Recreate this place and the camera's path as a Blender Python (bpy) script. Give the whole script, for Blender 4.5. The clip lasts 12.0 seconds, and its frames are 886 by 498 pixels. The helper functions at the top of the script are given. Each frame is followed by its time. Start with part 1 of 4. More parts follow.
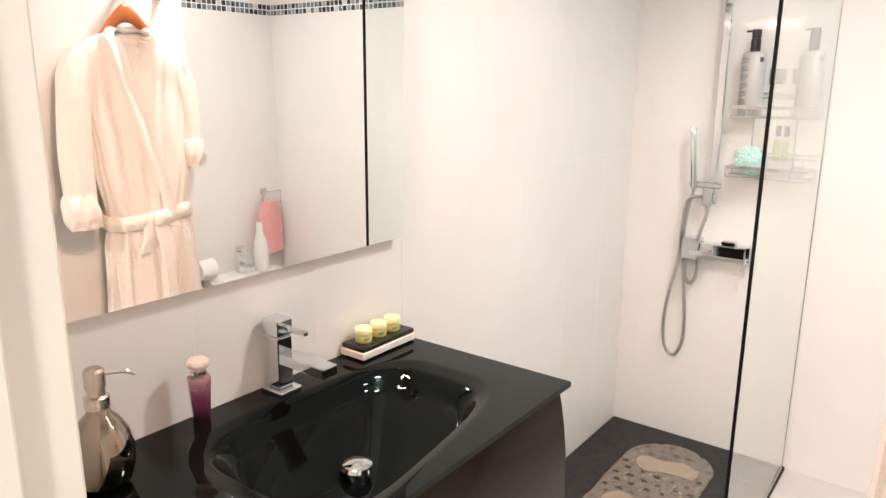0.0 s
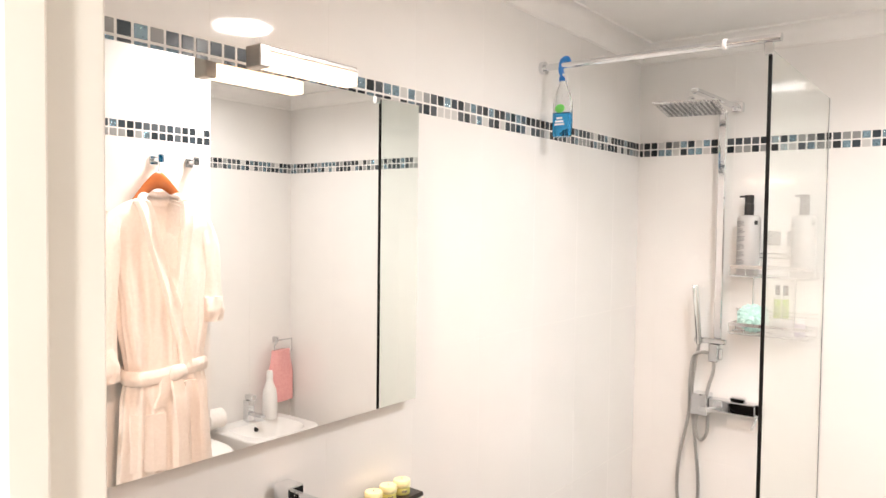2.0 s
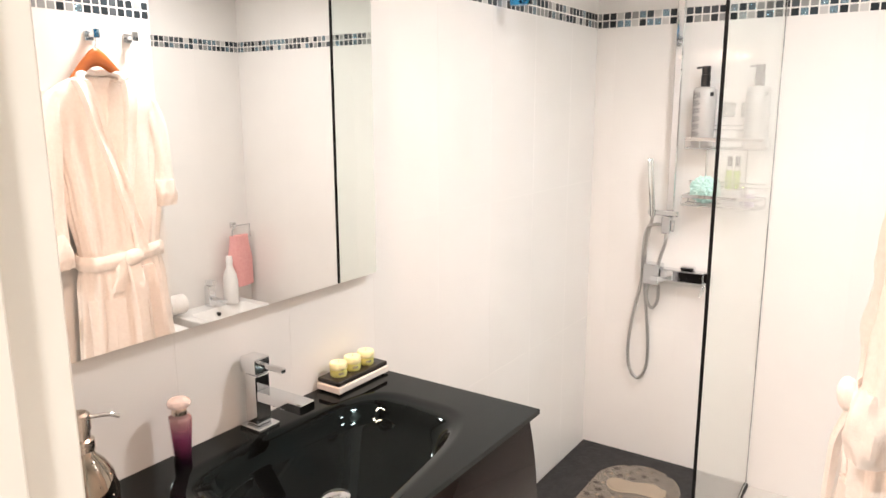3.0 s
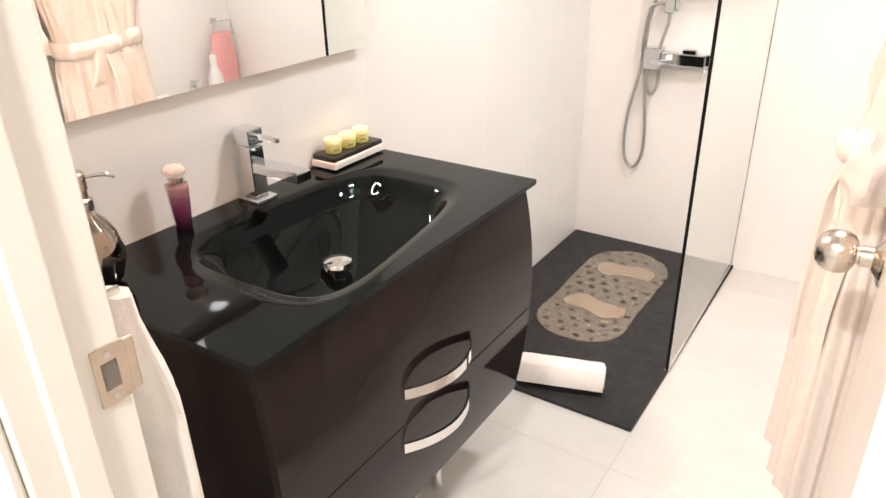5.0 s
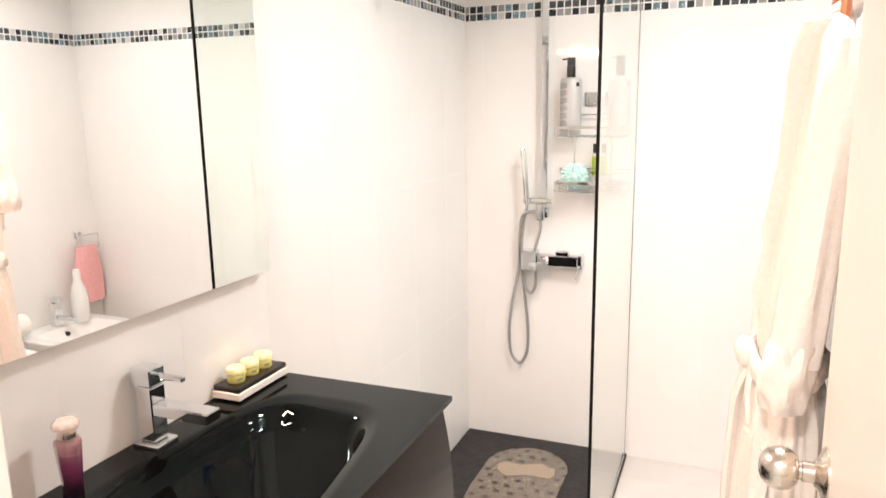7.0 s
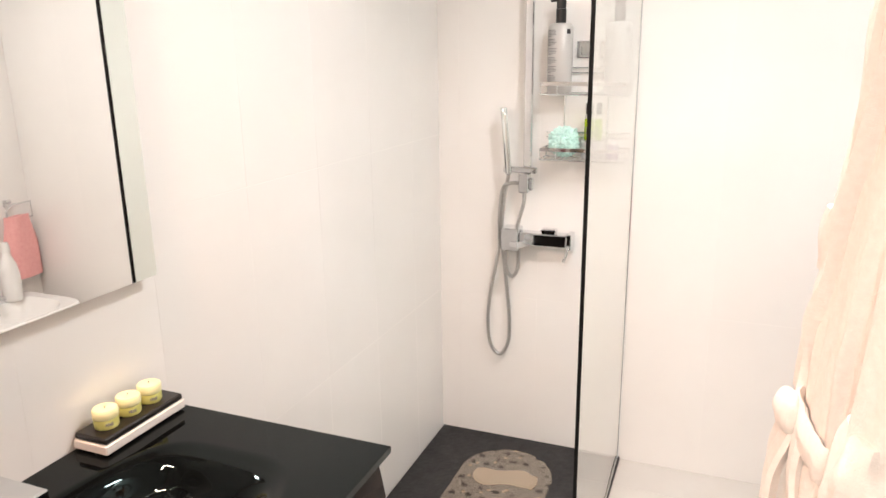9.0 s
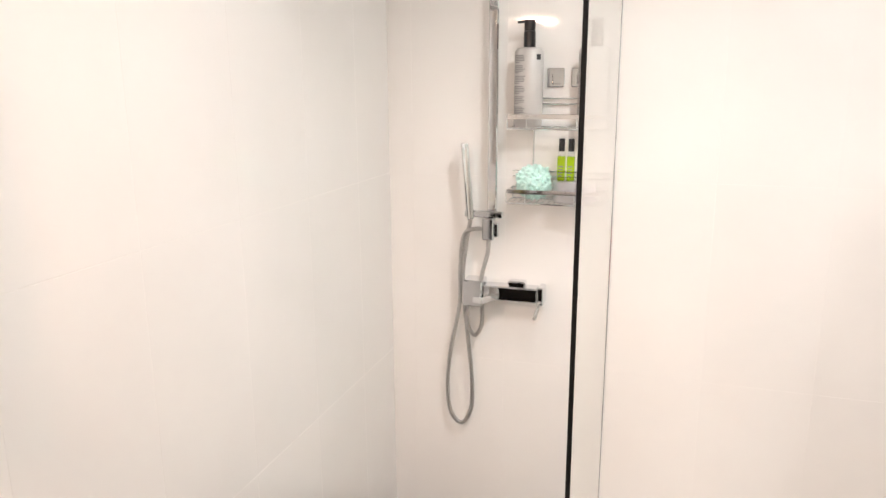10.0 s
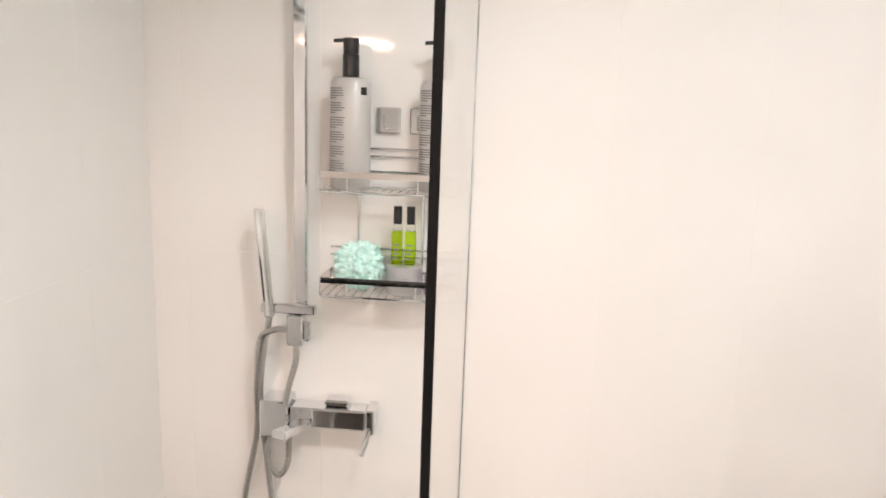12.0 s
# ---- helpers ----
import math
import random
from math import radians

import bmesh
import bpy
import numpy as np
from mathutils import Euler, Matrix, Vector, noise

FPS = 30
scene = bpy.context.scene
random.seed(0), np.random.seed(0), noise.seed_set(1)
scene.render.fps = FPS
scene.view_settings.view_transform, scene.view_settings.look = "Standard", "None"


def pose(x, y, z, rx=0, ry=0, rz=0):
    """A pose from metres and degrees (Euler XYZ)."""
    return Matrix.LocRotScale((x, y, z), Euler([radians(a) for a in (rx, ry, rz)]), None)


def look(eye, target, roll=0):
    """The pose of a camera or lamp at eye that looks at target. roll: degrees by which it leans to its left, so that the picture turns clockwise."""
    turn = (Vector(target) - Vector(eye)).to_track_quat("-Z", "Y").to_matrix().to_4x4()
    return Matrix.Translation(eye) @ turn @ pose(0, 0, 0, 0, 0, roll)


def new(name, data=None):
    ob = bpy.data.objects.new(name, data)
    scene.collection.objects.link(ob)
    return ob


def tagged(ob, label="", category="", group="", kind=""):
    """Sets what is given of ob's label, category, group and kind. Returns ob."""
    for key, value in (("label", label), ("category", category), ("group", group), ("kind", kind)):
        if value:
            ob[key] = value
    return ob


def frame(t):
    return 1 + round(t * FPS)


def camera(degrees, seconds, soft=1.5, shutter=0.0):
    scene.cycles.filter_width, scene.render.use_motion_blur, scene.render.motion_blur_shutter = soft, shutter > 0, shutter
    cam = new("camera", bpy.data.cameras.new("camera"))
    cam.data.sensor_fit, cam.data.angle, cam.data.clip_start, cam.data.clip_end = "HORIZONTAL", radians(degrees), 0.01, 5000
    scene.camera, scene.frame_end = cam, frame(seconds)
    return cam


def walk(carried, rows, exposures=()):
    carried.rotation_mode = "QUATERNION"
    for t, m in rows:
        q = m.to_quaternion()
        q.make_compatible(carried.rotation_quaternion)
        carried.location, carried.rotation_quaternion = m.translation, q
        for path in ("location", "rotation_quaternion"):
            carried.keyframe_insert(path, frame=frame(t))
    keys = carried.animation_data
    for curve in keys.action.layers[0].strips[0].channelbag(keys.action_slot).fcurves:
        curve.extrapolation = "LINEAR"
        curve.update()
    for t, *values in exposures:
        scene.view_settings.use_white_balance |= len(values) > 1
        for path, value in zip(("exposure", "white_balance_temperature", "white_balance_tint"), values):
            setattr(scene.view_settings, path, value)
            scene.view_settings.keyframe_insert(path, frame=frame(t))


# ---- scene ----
PATH = [
    (0, (1.134, 0.211, 1.45), (-0.03, 1.771, 0.99), 0.5),
    (0.5, (1.14, 0.186, 1.455), (-0.014, 1.752, 1.035), 2.0),
    (1, (1.129, 0.181, 1.469), (-0.012, 1.773, 1.104), 2.4),
    (1.5, (1.14, 0.170, 1.483), (-0.069, 1.747, 1.27), 1.3),
    (2, (1.167, 0.157, 1.518), (-0.05, 1.742, 1.442), 0.7),
    (2.5, (1.161, 0.165, 1.516), (0.011, 1.791, 1.341), 0.2),
    (3, (1.165, 0.159, 1.488), (0.065, 1.783, 1.097), -0.2),
    (3.2, (1.147, 0.203, 1.479), (0.068, 1.824, 1.022), -0.3),
    (4.8, (1.151, 0.148, 1.379), (0.154, 1.683, 0.573), -1.2),
    (5, (1.163, 0.148, 1.386), (0.165, 1.644, 0.512), -1.1),
    (5.5, (1.145, 0.15, 1.38), (0.159, 1.631, 0.467), -1.0),
    (6, (1.129, 0.154, 1.397), (0.152, 1.729, 0.644), -0.5),
    (6.5, (1.08, 0.149, 1.432), (0.284, 1.892, 0.859), 0.3),
    (7, (1.048, 0.134, 1.45), (0.311, 1.952, 1.062), -0.9),
    (7.2, (1.034, 0.143, 1.47), (0.343, 1.993, 1.152), -0.9),
    (8.8, (1.012, 0.49, 1.454), (0.228, 2.257, 0.94), -1.5),
    (9, (0.988, 0.559, 1.452), (0.269, 2.352, 0.936), -0.8),
    (9.5, (0.897, 0.734, 1.463), (0.321, 2.588, 0.987), 0.0),
    (10, (0.853, 0.881, 1.457), (0.26, 2.738, 1.007), -0.3),
    (10.5, (0.842, 1.058, 1.489), (0.141, 2.897, 1.133), -1.2),
    (11, (0.826, 1.219, 1.483), (0.114, 3.044, 1.081), -0.5),
    (11.5, (0.773, 1.385, 1.489), (0.259, 3.28, 1.105), 0.6),
    (12, (0.763, 1.509, 1.498), (0.606, 3.466, 1.117), 2.0),
]
cam = camera(63.6, 12.0, shutter=0.12)
walk(cam, [(t, look(eye, target, roll)) for t, eye, target, roll in PATH],
     exposures=[(0, -0.05), (1, 0.10), (2, 0.07), (3, 0.03), (5, 0.16), (5.5, 0.20), (6.5, 0.26), (7, 0.19), (9, -0.01), (10, -0.11), (11, -0.17), (12, -0.25)])

# ---- light ----
world = bpy.data.worlds.new("world")
scene.world = world
world.use_nodes = True
world.node_tree.nodes["Background"].inputs[0].default_value = (0.9, 0.93, 1.0, 1)
world.node_tree.nodes["Background"].inputs[1].default_value = 0.1

CEIL = 2.24
WARM = (1.0, 0.72, 0.50)
NEUTRAL = (1.0, 0.965, 0.955)


def spot_lamp(x, y, z, watts, colour, size=0.05):
    data = bpy.data.lights.new("overhead_lamp", "AREA")
    data.shape, data.size, data.energy, data.color = "DISK", size, watts, colour
    data.spread = radians(166)
    ob = new("overhead_lamp", data)
    ob.matrix_world = pose(x, y, z)
    return ob


# the second one is an added fill lamp that brightens the recess
DOWNLIGHTS = [(1.07, 1.83, 14.5), (1.75, 2.3, 4.0)]
for dx, dy, watts in DOWNLIGHTS:
    spot_lamp(dx, dy, CEIL - 0.012, watts, NEUTRAL, 0.2 if watts > 8 else 0.1)
# unseen lamp added in the hall, strong enough to fill through the doorway
spot_lamp(0.9, -0.45, CEIL - 0.012, 35.0, (1.0, 0.955, 0.92), 0.12)
tube = bpy.data.lights.new("vanity_tube", "AREA")
tube.shape, tube.size, tube.size_y, tube.energy, tube.color = "RECTANGLE", 0.2, 0.03, 11.5, (1.0, 0.62, 0.45)
tube.spread = radians(158)
tube_ob = new("vanity_tube", tube)
tube_ob.matrix_world = look((0.122, 1.104, 1.788), (0.422, 1.454, 0.788))


# ---- materials ----
def material(name):
    m = bpy.data.materials.new(name)
    m.use_nodes = True
    nt = m.node_tree
    return m, nt, nt.nodes["Principled BSDF"]


def surface(name, c1, c2, rough=0.5, metal=0.0, scale=8.0, bump=0.0, bscale=60.0, coat=0.0, rvar=0.0, objvar=0.0, detail=6.0):
    """A base colour that wanders between two tones, with fine relief."""
    m, nt, b = material(name)
    tc = nt.nodes.new("ShaderNodeTexCoord")
    geo = nt.nodes.new("ShaderNodeNewGeometry")
    n = nt.nodes.new("ShaderNodeTexNoise")
    n.inputs["Scale"].default_value, n.inputs["Detail"].default_value = scale, detail
    nt.links.new(geo.outputs["Position"], n.inputs["Vector"])
    r = nt.nodes.new("ShaderNodeValToRGB")
    r.color_ramp.elements[0].position, r.color_ramp.elements[1].position = 0.3, 0.7
    r.color_ramp.elements[0].color, r.color_ramp.elements[1].color = (*c1, 1), (*c2, 1)
    nt.links.new(n.outputs["Fac"], r.inputs["Fac"])
    out = r.outputs["Color"]
    if objvar:
        info = nt.nodes.new("ShaderNodeObjectInfo")
        mul = nt.nodes.new("ShaderNodeMapRange")
        mul.inputs["To Min"].default_value, mul.inputs["To Max"].default_value = 1 - objvar, 1 + objvar
        nt.links.new(info.outputs["Random"], mul.inputs["Value"])
        hsv = nt.nodes.new("ShaderNodeHueSaturation")
        nt.links.new(mul.outputs["Result"], hsv.inputs["Value"])
        nt.links.new(out, hsv.inputs["Color"])
        out = hsv.outputs["Color"]
    nt.links.new(out, b.inputs["Base Color"])
    b.inputs["Roughness"].default_value, b.inputs["Metallic"].default_value = rough, metal
    if rvar:
        n3 = nt.nodes.new("ShaderNodeTexNoise")
        n3.inputs["Scale"].default_value = scale * 2.7
        nt.links.new(geo.outputs["Position"], n3.inputs["Vector"])
        mr = nt.nodes.new("ShaderNodeMapRange")
        mr.inputs["To Min"].default_value, mr.inputs["To Max"].default_value = max(rough - rvar, 0.01), rough + rvar
        nt.links.new(n3.outputs["Fac"], mr.inputs["Value"])
        nt.links.new(mr.outputs["Result"], b.inputs["Roughness"])
    if coat:
        b.inputs["Coat Weight"].default_value, b.inputs["Coat Roughness"].default_value = coat, 0.03
    if bump:
        n2 = nt.nodes.new("ShaderNodeTexNoise")
        n2.inputs["Scale"].default_value, n2.inputs["Detail"].default_value = bscale, 4
        nt.links.new(geo.outputs["Position"], n2.inputs["Vector"])
        bp = nt.nodes.new("ShaderNodeBump")
        bp.inputs["Strength"].default_value, bp.inputs["Distance"].default_value = bump, 0.004
        nt.links.new(n2.outputs["Fac"], bp.inputs["Height"])
        nt.links.new(bp.outputs["Normal"], b.inputs["Normal"])
    return m


def glassy(name, colour, rough=0.0, ior=1.45):
    m, nt, b = material(name)
    b.inputs["Base Color"].default_value = (*colour, 1)
    b.inputs["Transmission Weight"].default_value, b.inputs["Roughness"].default_value, b.inputs["IOR"].default_value = 1, rough, ior
    return m


def glow(name, colour, strength):
    m, nt, b = material(name)
    b.inputs["Base Color"].default_value = (0.9, 0.88, 0.84, 1)
    b.inputs["Emission Color"].default_value = (*colour, 1)
    b.inputs["Emission Strength"].default_value = strength
    return m


M_TILE = surface("white_glazed_tile", (0.835, 0.818, 0.792), (0.865, 0.848, 0.822), 0.04, scale=3, bump=0.03, bscale=14, rvar=0.03, objvar=0.005)
M_GROUT = surface("grout", (0.80, 0.78, 0.75), (0.84, 0.82, 0.79), 0.7, scale=30)
M_PLASTER = surface("white_plaster", (0.87, 0.855, 0.83), (0.91, 0.895, 0.87), 0.75, scale=5, bump=0.12, bscale=90)
M_HALL = surface("hall_paint", (0.74, 0.75, 0.72), (0.79, 0.79, 0.76), 0.6, scale=4, bump=0.1, bscale=120)
M_FLOOR = surface("floor_tile", (0.62, 0.60, 0.565), (0.69, 0.67, 0.635), 0.32, scale=5, bump=0.05, bscale=40, rvar=0.08, objvar=0.03)
M_FGROUT = surface("floor_grout", (0.50, 0.47, 0.43), (0.56, 0.53, 0.48), 0.8, scale=30)
M_CREAM = surface("cream_lacquer", (0.80, 0.765, 0.70), (0.84, 0.805, 0.745), 0.35, scale=6, bump=0.03, bscale=40)
M_CHROME = surface("chrome", (0.72, 0.73, 0.745), (0.80, 0.81, 0.82), 0.05, 1.0, scale=12, rvar=0.03)
M_SATIN = surface("satin_chrome", (0.74, 0.74, 0.745), (0.82, 0.82, 0.825), 0.26, 1.0, scale=30, rvar=0.05)
M_NICKEL = surface("brushed_nickel", (0.62, 0.56, 0.50), (0.70, 0.64, 0.57), 0.26, 1.0, scale=40, rvar=0.06)
M_STRIKE = surface("satin_steel", (0.66, 0.58, 0.50), (0.74, 0.66, 0.57), 0.34, 1.0, scale=40, rvar=0.05)
# flat colour for the shade inside the latch hole
M_HOLE_SHADE = surface("grey_hole_shade", (0.16, 0.14, 0.12), (0.22, 0.19, 0.16), 0.7)
# near-black that stands for the shade inside holes
M_DARK = surface("dark_hole_shade", (0.02, 0.018, 0.016), (0.03, 0.028, 0.026), 0.7)
M_SEAL = surface("black_seal", (0.005, 0.005, 0.005), (0.009, 0.009, 0.009), 0.55, scale=20)
M_SEAL.node_tree.nodes["Principled BSDF"].inputs["Specular IOR Level"].default_value = 0.1
M_BLACKGLASS = surface("black_glass", (0.0018, 0.0020, 0.0021), (0.003, 0.0034, 0.0036), 0.03, scale=9, rvar=0.015)
M_BLACKGLASS.node_tree.nodes["Principled BSDF"].inputs["Specular IOR Level"].default_value = 0.21
M_BLACKGLASS.node_tree.nodes["Principled BSDF"].inputs["Specular Tint"].default_value = (0.70, 1.0, 1.0, 1)
M_LACQUER = surface("dark_brown_lacquer", (0.012, 0.0085, 0.0075), (0.018, 0.0125, 0.011), 0.06, scale=6, rvar=0.03)
M_LACQUER.node_tree.nodes["Principled BSDF"].inputs["Specular IOR Level"].default_value = 0.17
M_CARCASS = surface("black_carcass", (0.010, 0.008, 0.007), (0.018, 0.014, 0.012), 0.14, scale=14, rvar=0.06)
M_CARCASS.node_tree.nodes["Principled BSDF"].inputs["Specular IOR Level"].default_value = 0.12
M_SLATE = surface("black_slate_resin", (0.010, 0.010, 0.011), (0.022, 0.022, 0.023), 0.62, scale=18, bump=0.7, bscale=55, rvar=0.12)
M_TERRY = surface("white_terry", (0.84, 0.775, 0.715), (0.89, 0.83, 0.775), 0.95, scale=90, bump=0.4, bscale=380)
M_TOWEL = surface("white_towel", (0.84, 0.80, 0.76), (0.89, 0.855, 0.815), 0.95, scale=60, bump=0.45, bscale=380)
M_PINK = surface("pink_terry", (0.84, 0.40, 0.39), (0.90, 0.48, 0.46), 0.95, scale=70, bump=0.7, bscale=350)
M_HANGER = surface("orange_stained_wood", (0.42, 0.11, 0.025), (0.52, 0.16, 0.04), 0.3, scale=25, coat=0.4)
M_CERAMIC = surface("white_ceramic", (0.82, 0.81, 0.79), (0.85, 0.84, 0.82), 0.08, scale=4)
M_PLASTIC_W = surface("white_plastic", (0.80, 0.79, 0.77), (0.84, 0.83, 0.81), 0.35, scale=8)
M_PLASTIC_K = surface("black_plastic", (0.010, 0.010, 0.011), (0.018, 0.018, 0.019), 0.3, scale=20)
M_BOTTLE = surface("silver_grey_plastic", (0.46, 0.45, 0.435), (0.52, 0.51, 0.495), 0.34, 0.05, scale=10)
M_PRINT = surface("grey_print", (0.20, 0.20, 0.20), (0.26, 0.26, 0.26), 0.6)
M_WHITEPRINT = surface("white_print", (0.8, 0.8, 0.8), (0.85, 0.85, 0.85), 0.6)
M_CANDLE = surface("yellow_candle_wax", (0.82, 0.79, 0.42), (0.86, 0.83, 0.52), 0.5, scale=40, bump=0.1)
M_LABEL_Y = surface("yellow_green_label", (0.70, 0.68, 0.20), (0.77, 0.75, 0.28), 0.45, scale=60)
M_STONE_W = surface("white_stone", (0.78, 0.74, 0.70), (0.84, 0.80, 0.76), 0.6, scale=60, bump=0.3, bscale=200)
M_STONE_K = surface("black_lacquered_tray", (0.012, 0.010, 0.009), (0.02, 0.017, 0.015), 0.3, scale=30)
M_LOOFAH = surface("mint_mesh", (0.47, 0.73, 0.67), (0.62, 0.83, 0.78), 0.7, scale=60)
M_GREEN = glassy("green_liquid", (0.55, 0.80, 0.03), 0.02, 1.36)
M_TIN = surface("grey_tin", (0.48, 0.47, 0.48), (0.56, 0.55, 0.56), 0.3, 0.5, scale=20)
M_BLUE = surface("blue_plastic", (0.01, 0.16, 0.52), (0.02, 0.22, 0.62), 0.3, scale=10)
M_BLUELIQ = glassy("blue_liquid", (0.05, 0.42, 0.85), 0.05, 1.36)
M_CLEARPL = glassy("clear_plastic", (0.93, 0.95, 0.96), 0.08, 1.3)
M_LEAF = surface("green_label", (0.10, 0.50, 0.08), (0.18, 0.62, 0.12), 0.4)
M_MIRROR, _nt, _b = material("mirror_silver")
_b.inputs["Base Color"].default_value, _b.inputs["Metallic"].default_value, _b.inputs["Roughness"].default_value = (0.95, 0.95, 0.93, 1), 1, 0.0
M_GLASS = glassy("clear_shower_glass", (0.90, 0.96, 0.935), 0.0, 1.5)
M_CRYSTAL = glassy("crystal", (1.0, 0.90, 0.87), 0.03, 1.45)
M_CRYSTAL.node_tree.nodes["Principled BSDF"].inputs["Transmission Weight"].default_value = 0.7
M_DIFFUSER = glow("lamp_diffuser", WARM, 2.6)
M_LED = glow("downlight_disc", NEUTRAL, 30.0)
M_CAB = surface("cabinet_side", (0.62, 0.55, 0.49), (0.68, 0.61, 0.55), 0.4, scale=10)
M_LAMPBODY = surface("satin_grey_metal", (0.45, 0.42, 0.39), (0.52, 0.49, 0.46), 0.3, 0.8, scale=20)

# mat: smoky, half see-through vinyl
M_MAT, nt, b = material("smoky_vinyl")
b.inputs["Base Color"].default_value, b.inputs["Roughness"].default_value = (0.44, 0.38, 0.31, 1), 0.2
b.inputs["Alpha"].default_value = 0.32
M_FOOT, nt, b = material("raised_vinyl")
b.inputs["Base Color"].default_value, b.inputs["Roughness"].default_value = (0.52, 0.43, 0.33, 1), 0.35
b.inputs["Alpha"].default_value = 0.55

# perfume: purple at the foot that clears upwards
M_PERFUME, nt, b = material("purple_fading_glass")
geo = nt.nodes.new("ShaderNodeNewGeometry")
sep = nt.nodes.new("ShaderNodeSeparateXYZ")
mr = nt.nodes.new("ShaderNodeMapRange")
mr.inputs["From Min"].default_value, mr.inputs["From Max"].default_value = 0.832, 0.934
rp = nt.nodes.new("ShaderNodeValToRGB")
rp.color_ramp.elements[0].color, rp.color_ramp.elements[1].color = (0.012, 0.002, 0.011, 1), (0.86, 0.56, 0.52, 1)
e = rp.color_ramp.elements.new(0.5)
e.color = (0.32, 0.07, 0.17, 1)
nt.links.new(geo.outputs["Position"], sep.inputs[0])
nt.links.new(sep.outputs["Z"], mr.inputs["Value"])
nt.links.new(mr.outputs["Result"], rp.inputs["Fac"])
nt.links.new(rp.outputs["Color"], b.inputs["Base Color"])
b.inputs["Roughness"].default_value, b.inputs["Coat Weight"].default_value = 0.06, 0.6
b.inputs["Transmission Weight"].default_value = 0.6

# mosaic: each small tile draws its tone from its own random number; some are mirrored and crackled
M_MOSAIC, nt, b = material("glass_mosaic")
info = nt.nodes.new("ShaderNodeObjectInfo")
rp = nt.nodes.new("ShaderNodeValToRGB")
rp.color_ramp.interpolation = "CONSTANT"
tones = [(0.0, (0.026, 0.032, 0.037)), (0.20, (0.085, 0.095, 0.105)), (0.36, (0.30, 0.305, 0.30)), (0.54, (0.60, 0.59, 0.57)), (0.68, (0.042, 0.056, 0.068)), (0.82, (0.25, 0.37, 0.45))]
rp.color_ramp.elements[0].position, rp.color_ramp.elements[0].color = tones[0][0], (*tones[0][1], 1)
rp.color_ramp.elements[1].position, rp.color_ramp.elements[1].color = tones[1][0], (*tones[1][1], 1)
for p, c in tones[2:]:
    rp.color_ramp.elements.new(p).color = (*c, 1)
nt.links.new(info.outputs["Random"], rp.inputs["Fac"])
vor = nt.nodes.new("ShaderNodeTexVoronoi")
vor.inputs["Scale"].default_value = 160
geo = nt.nodes.new("ShaderNodeNewGeometry")
nt.links.new(geo.outputs["Position"], vor.inputs["Vector"])
sparkle = nt.nodes.new("ShaderNodeMath")
sparkle.operation = "GREATER_THAN"
sparkle.inputs[1].default_value = 0.82
nt.links.new(info.outputs["Random"], sparkle.inputs[0])
bp = nt.nodes.new("ShaderNodeBump")
bp.inputs["Distance"].default_value = 0.004
mulb = nt.nodes.new("ShaderNodeMath")
mulb.operation = "MULTIPLY"
mulb.inputs[1].default_value = 0.9
nt.links.new(sparkle.outputs[0], mulb.inputs[0])
nt.links.new(mulb.outputs[0], bp.inputs["Strength"])
nt.links.new(vor.outputs["Distance"], bp.inputs["Height"])
nt.links.new(bp.outputs["Normal"], b.inputs["Normal"])
nt.links.new(rp.outputs["Color"], b.inputs["Base Color"])
nt.links.new(mulb.outputs[0], b.inputs["Metallic"])
b.inputs["Roughness"].default_value = 0.1


# ---- mesh helpers ----
def box(bm, x0, x1, y0, y1, z0, z1, bevel=0.0, seg=1):
    c = bmesh.ops.create_cube(bm, size=1, matrix=Matrix.Translation(((x0 + x1) / 2, (y0 + y1) / 2, (z0 + z1) / 2)) @ Matrix.Diagonal((abs(x1 - x0), abs(y1 - y0), abs(z1 - z0), 1)))
    if bevel:
        es = {e for v in c["verts"] for e in v.link_edges}
        bmesh.ops.bevel(bm, geom=list(es), offset=bevel, segments=seg, affect="EDGES", profile=0.5)
    return bm


def cyl(bm, p, q, r, r2=None, n=20, caps=True):
    p, q = Vector(p), Vector(q)
    d = q - p
    m = Matrix.Translation((p + q) / 2) @ d.to_track_quat("Z", "Y").to_matrix().to_4x4()
    bmesh.ops.create_cone(bm, cap_ends=caps, segments=n, radius1=r, radius2=r if r2 is None else r2, depth=d.length, matrix=m)
    return bm


def ball(bm, c, r, sx=1, sy=1, sz=1, u=20, v=12):
    bmesh.ops.create_uvsphere(bm, u_segments=u, v_segments=v, radius=r, matrix=Matrix.Translation(c) @ Matrix.Diagonal((sx, sy, sz, 1)))
    return bm


def smooth_path(pts, n):
    """A rounded line through the points (Catmull-Rom), n steps between each two."""
    p = [Vector(a) for a in pts]
    p = [p[0] * 2 - p[1]] + p + [p[-1] * 2 - p[-2]]
    out = []
    for i in range(1, len(p) - 2):
        for k in range(n):
            t = k / n
            a, b_, c, d = p[i - 1], p[i], p[i + 1], p[i + 2]
            out.append(0.5 * ((2 * b_) + (c - a) * t + (2 * a - 5 * b_ + 4 * c - d) * t * t + (3 * b_ - a - 3 * c + d) * t ** 3))
    out.append(p[-2])
    return out


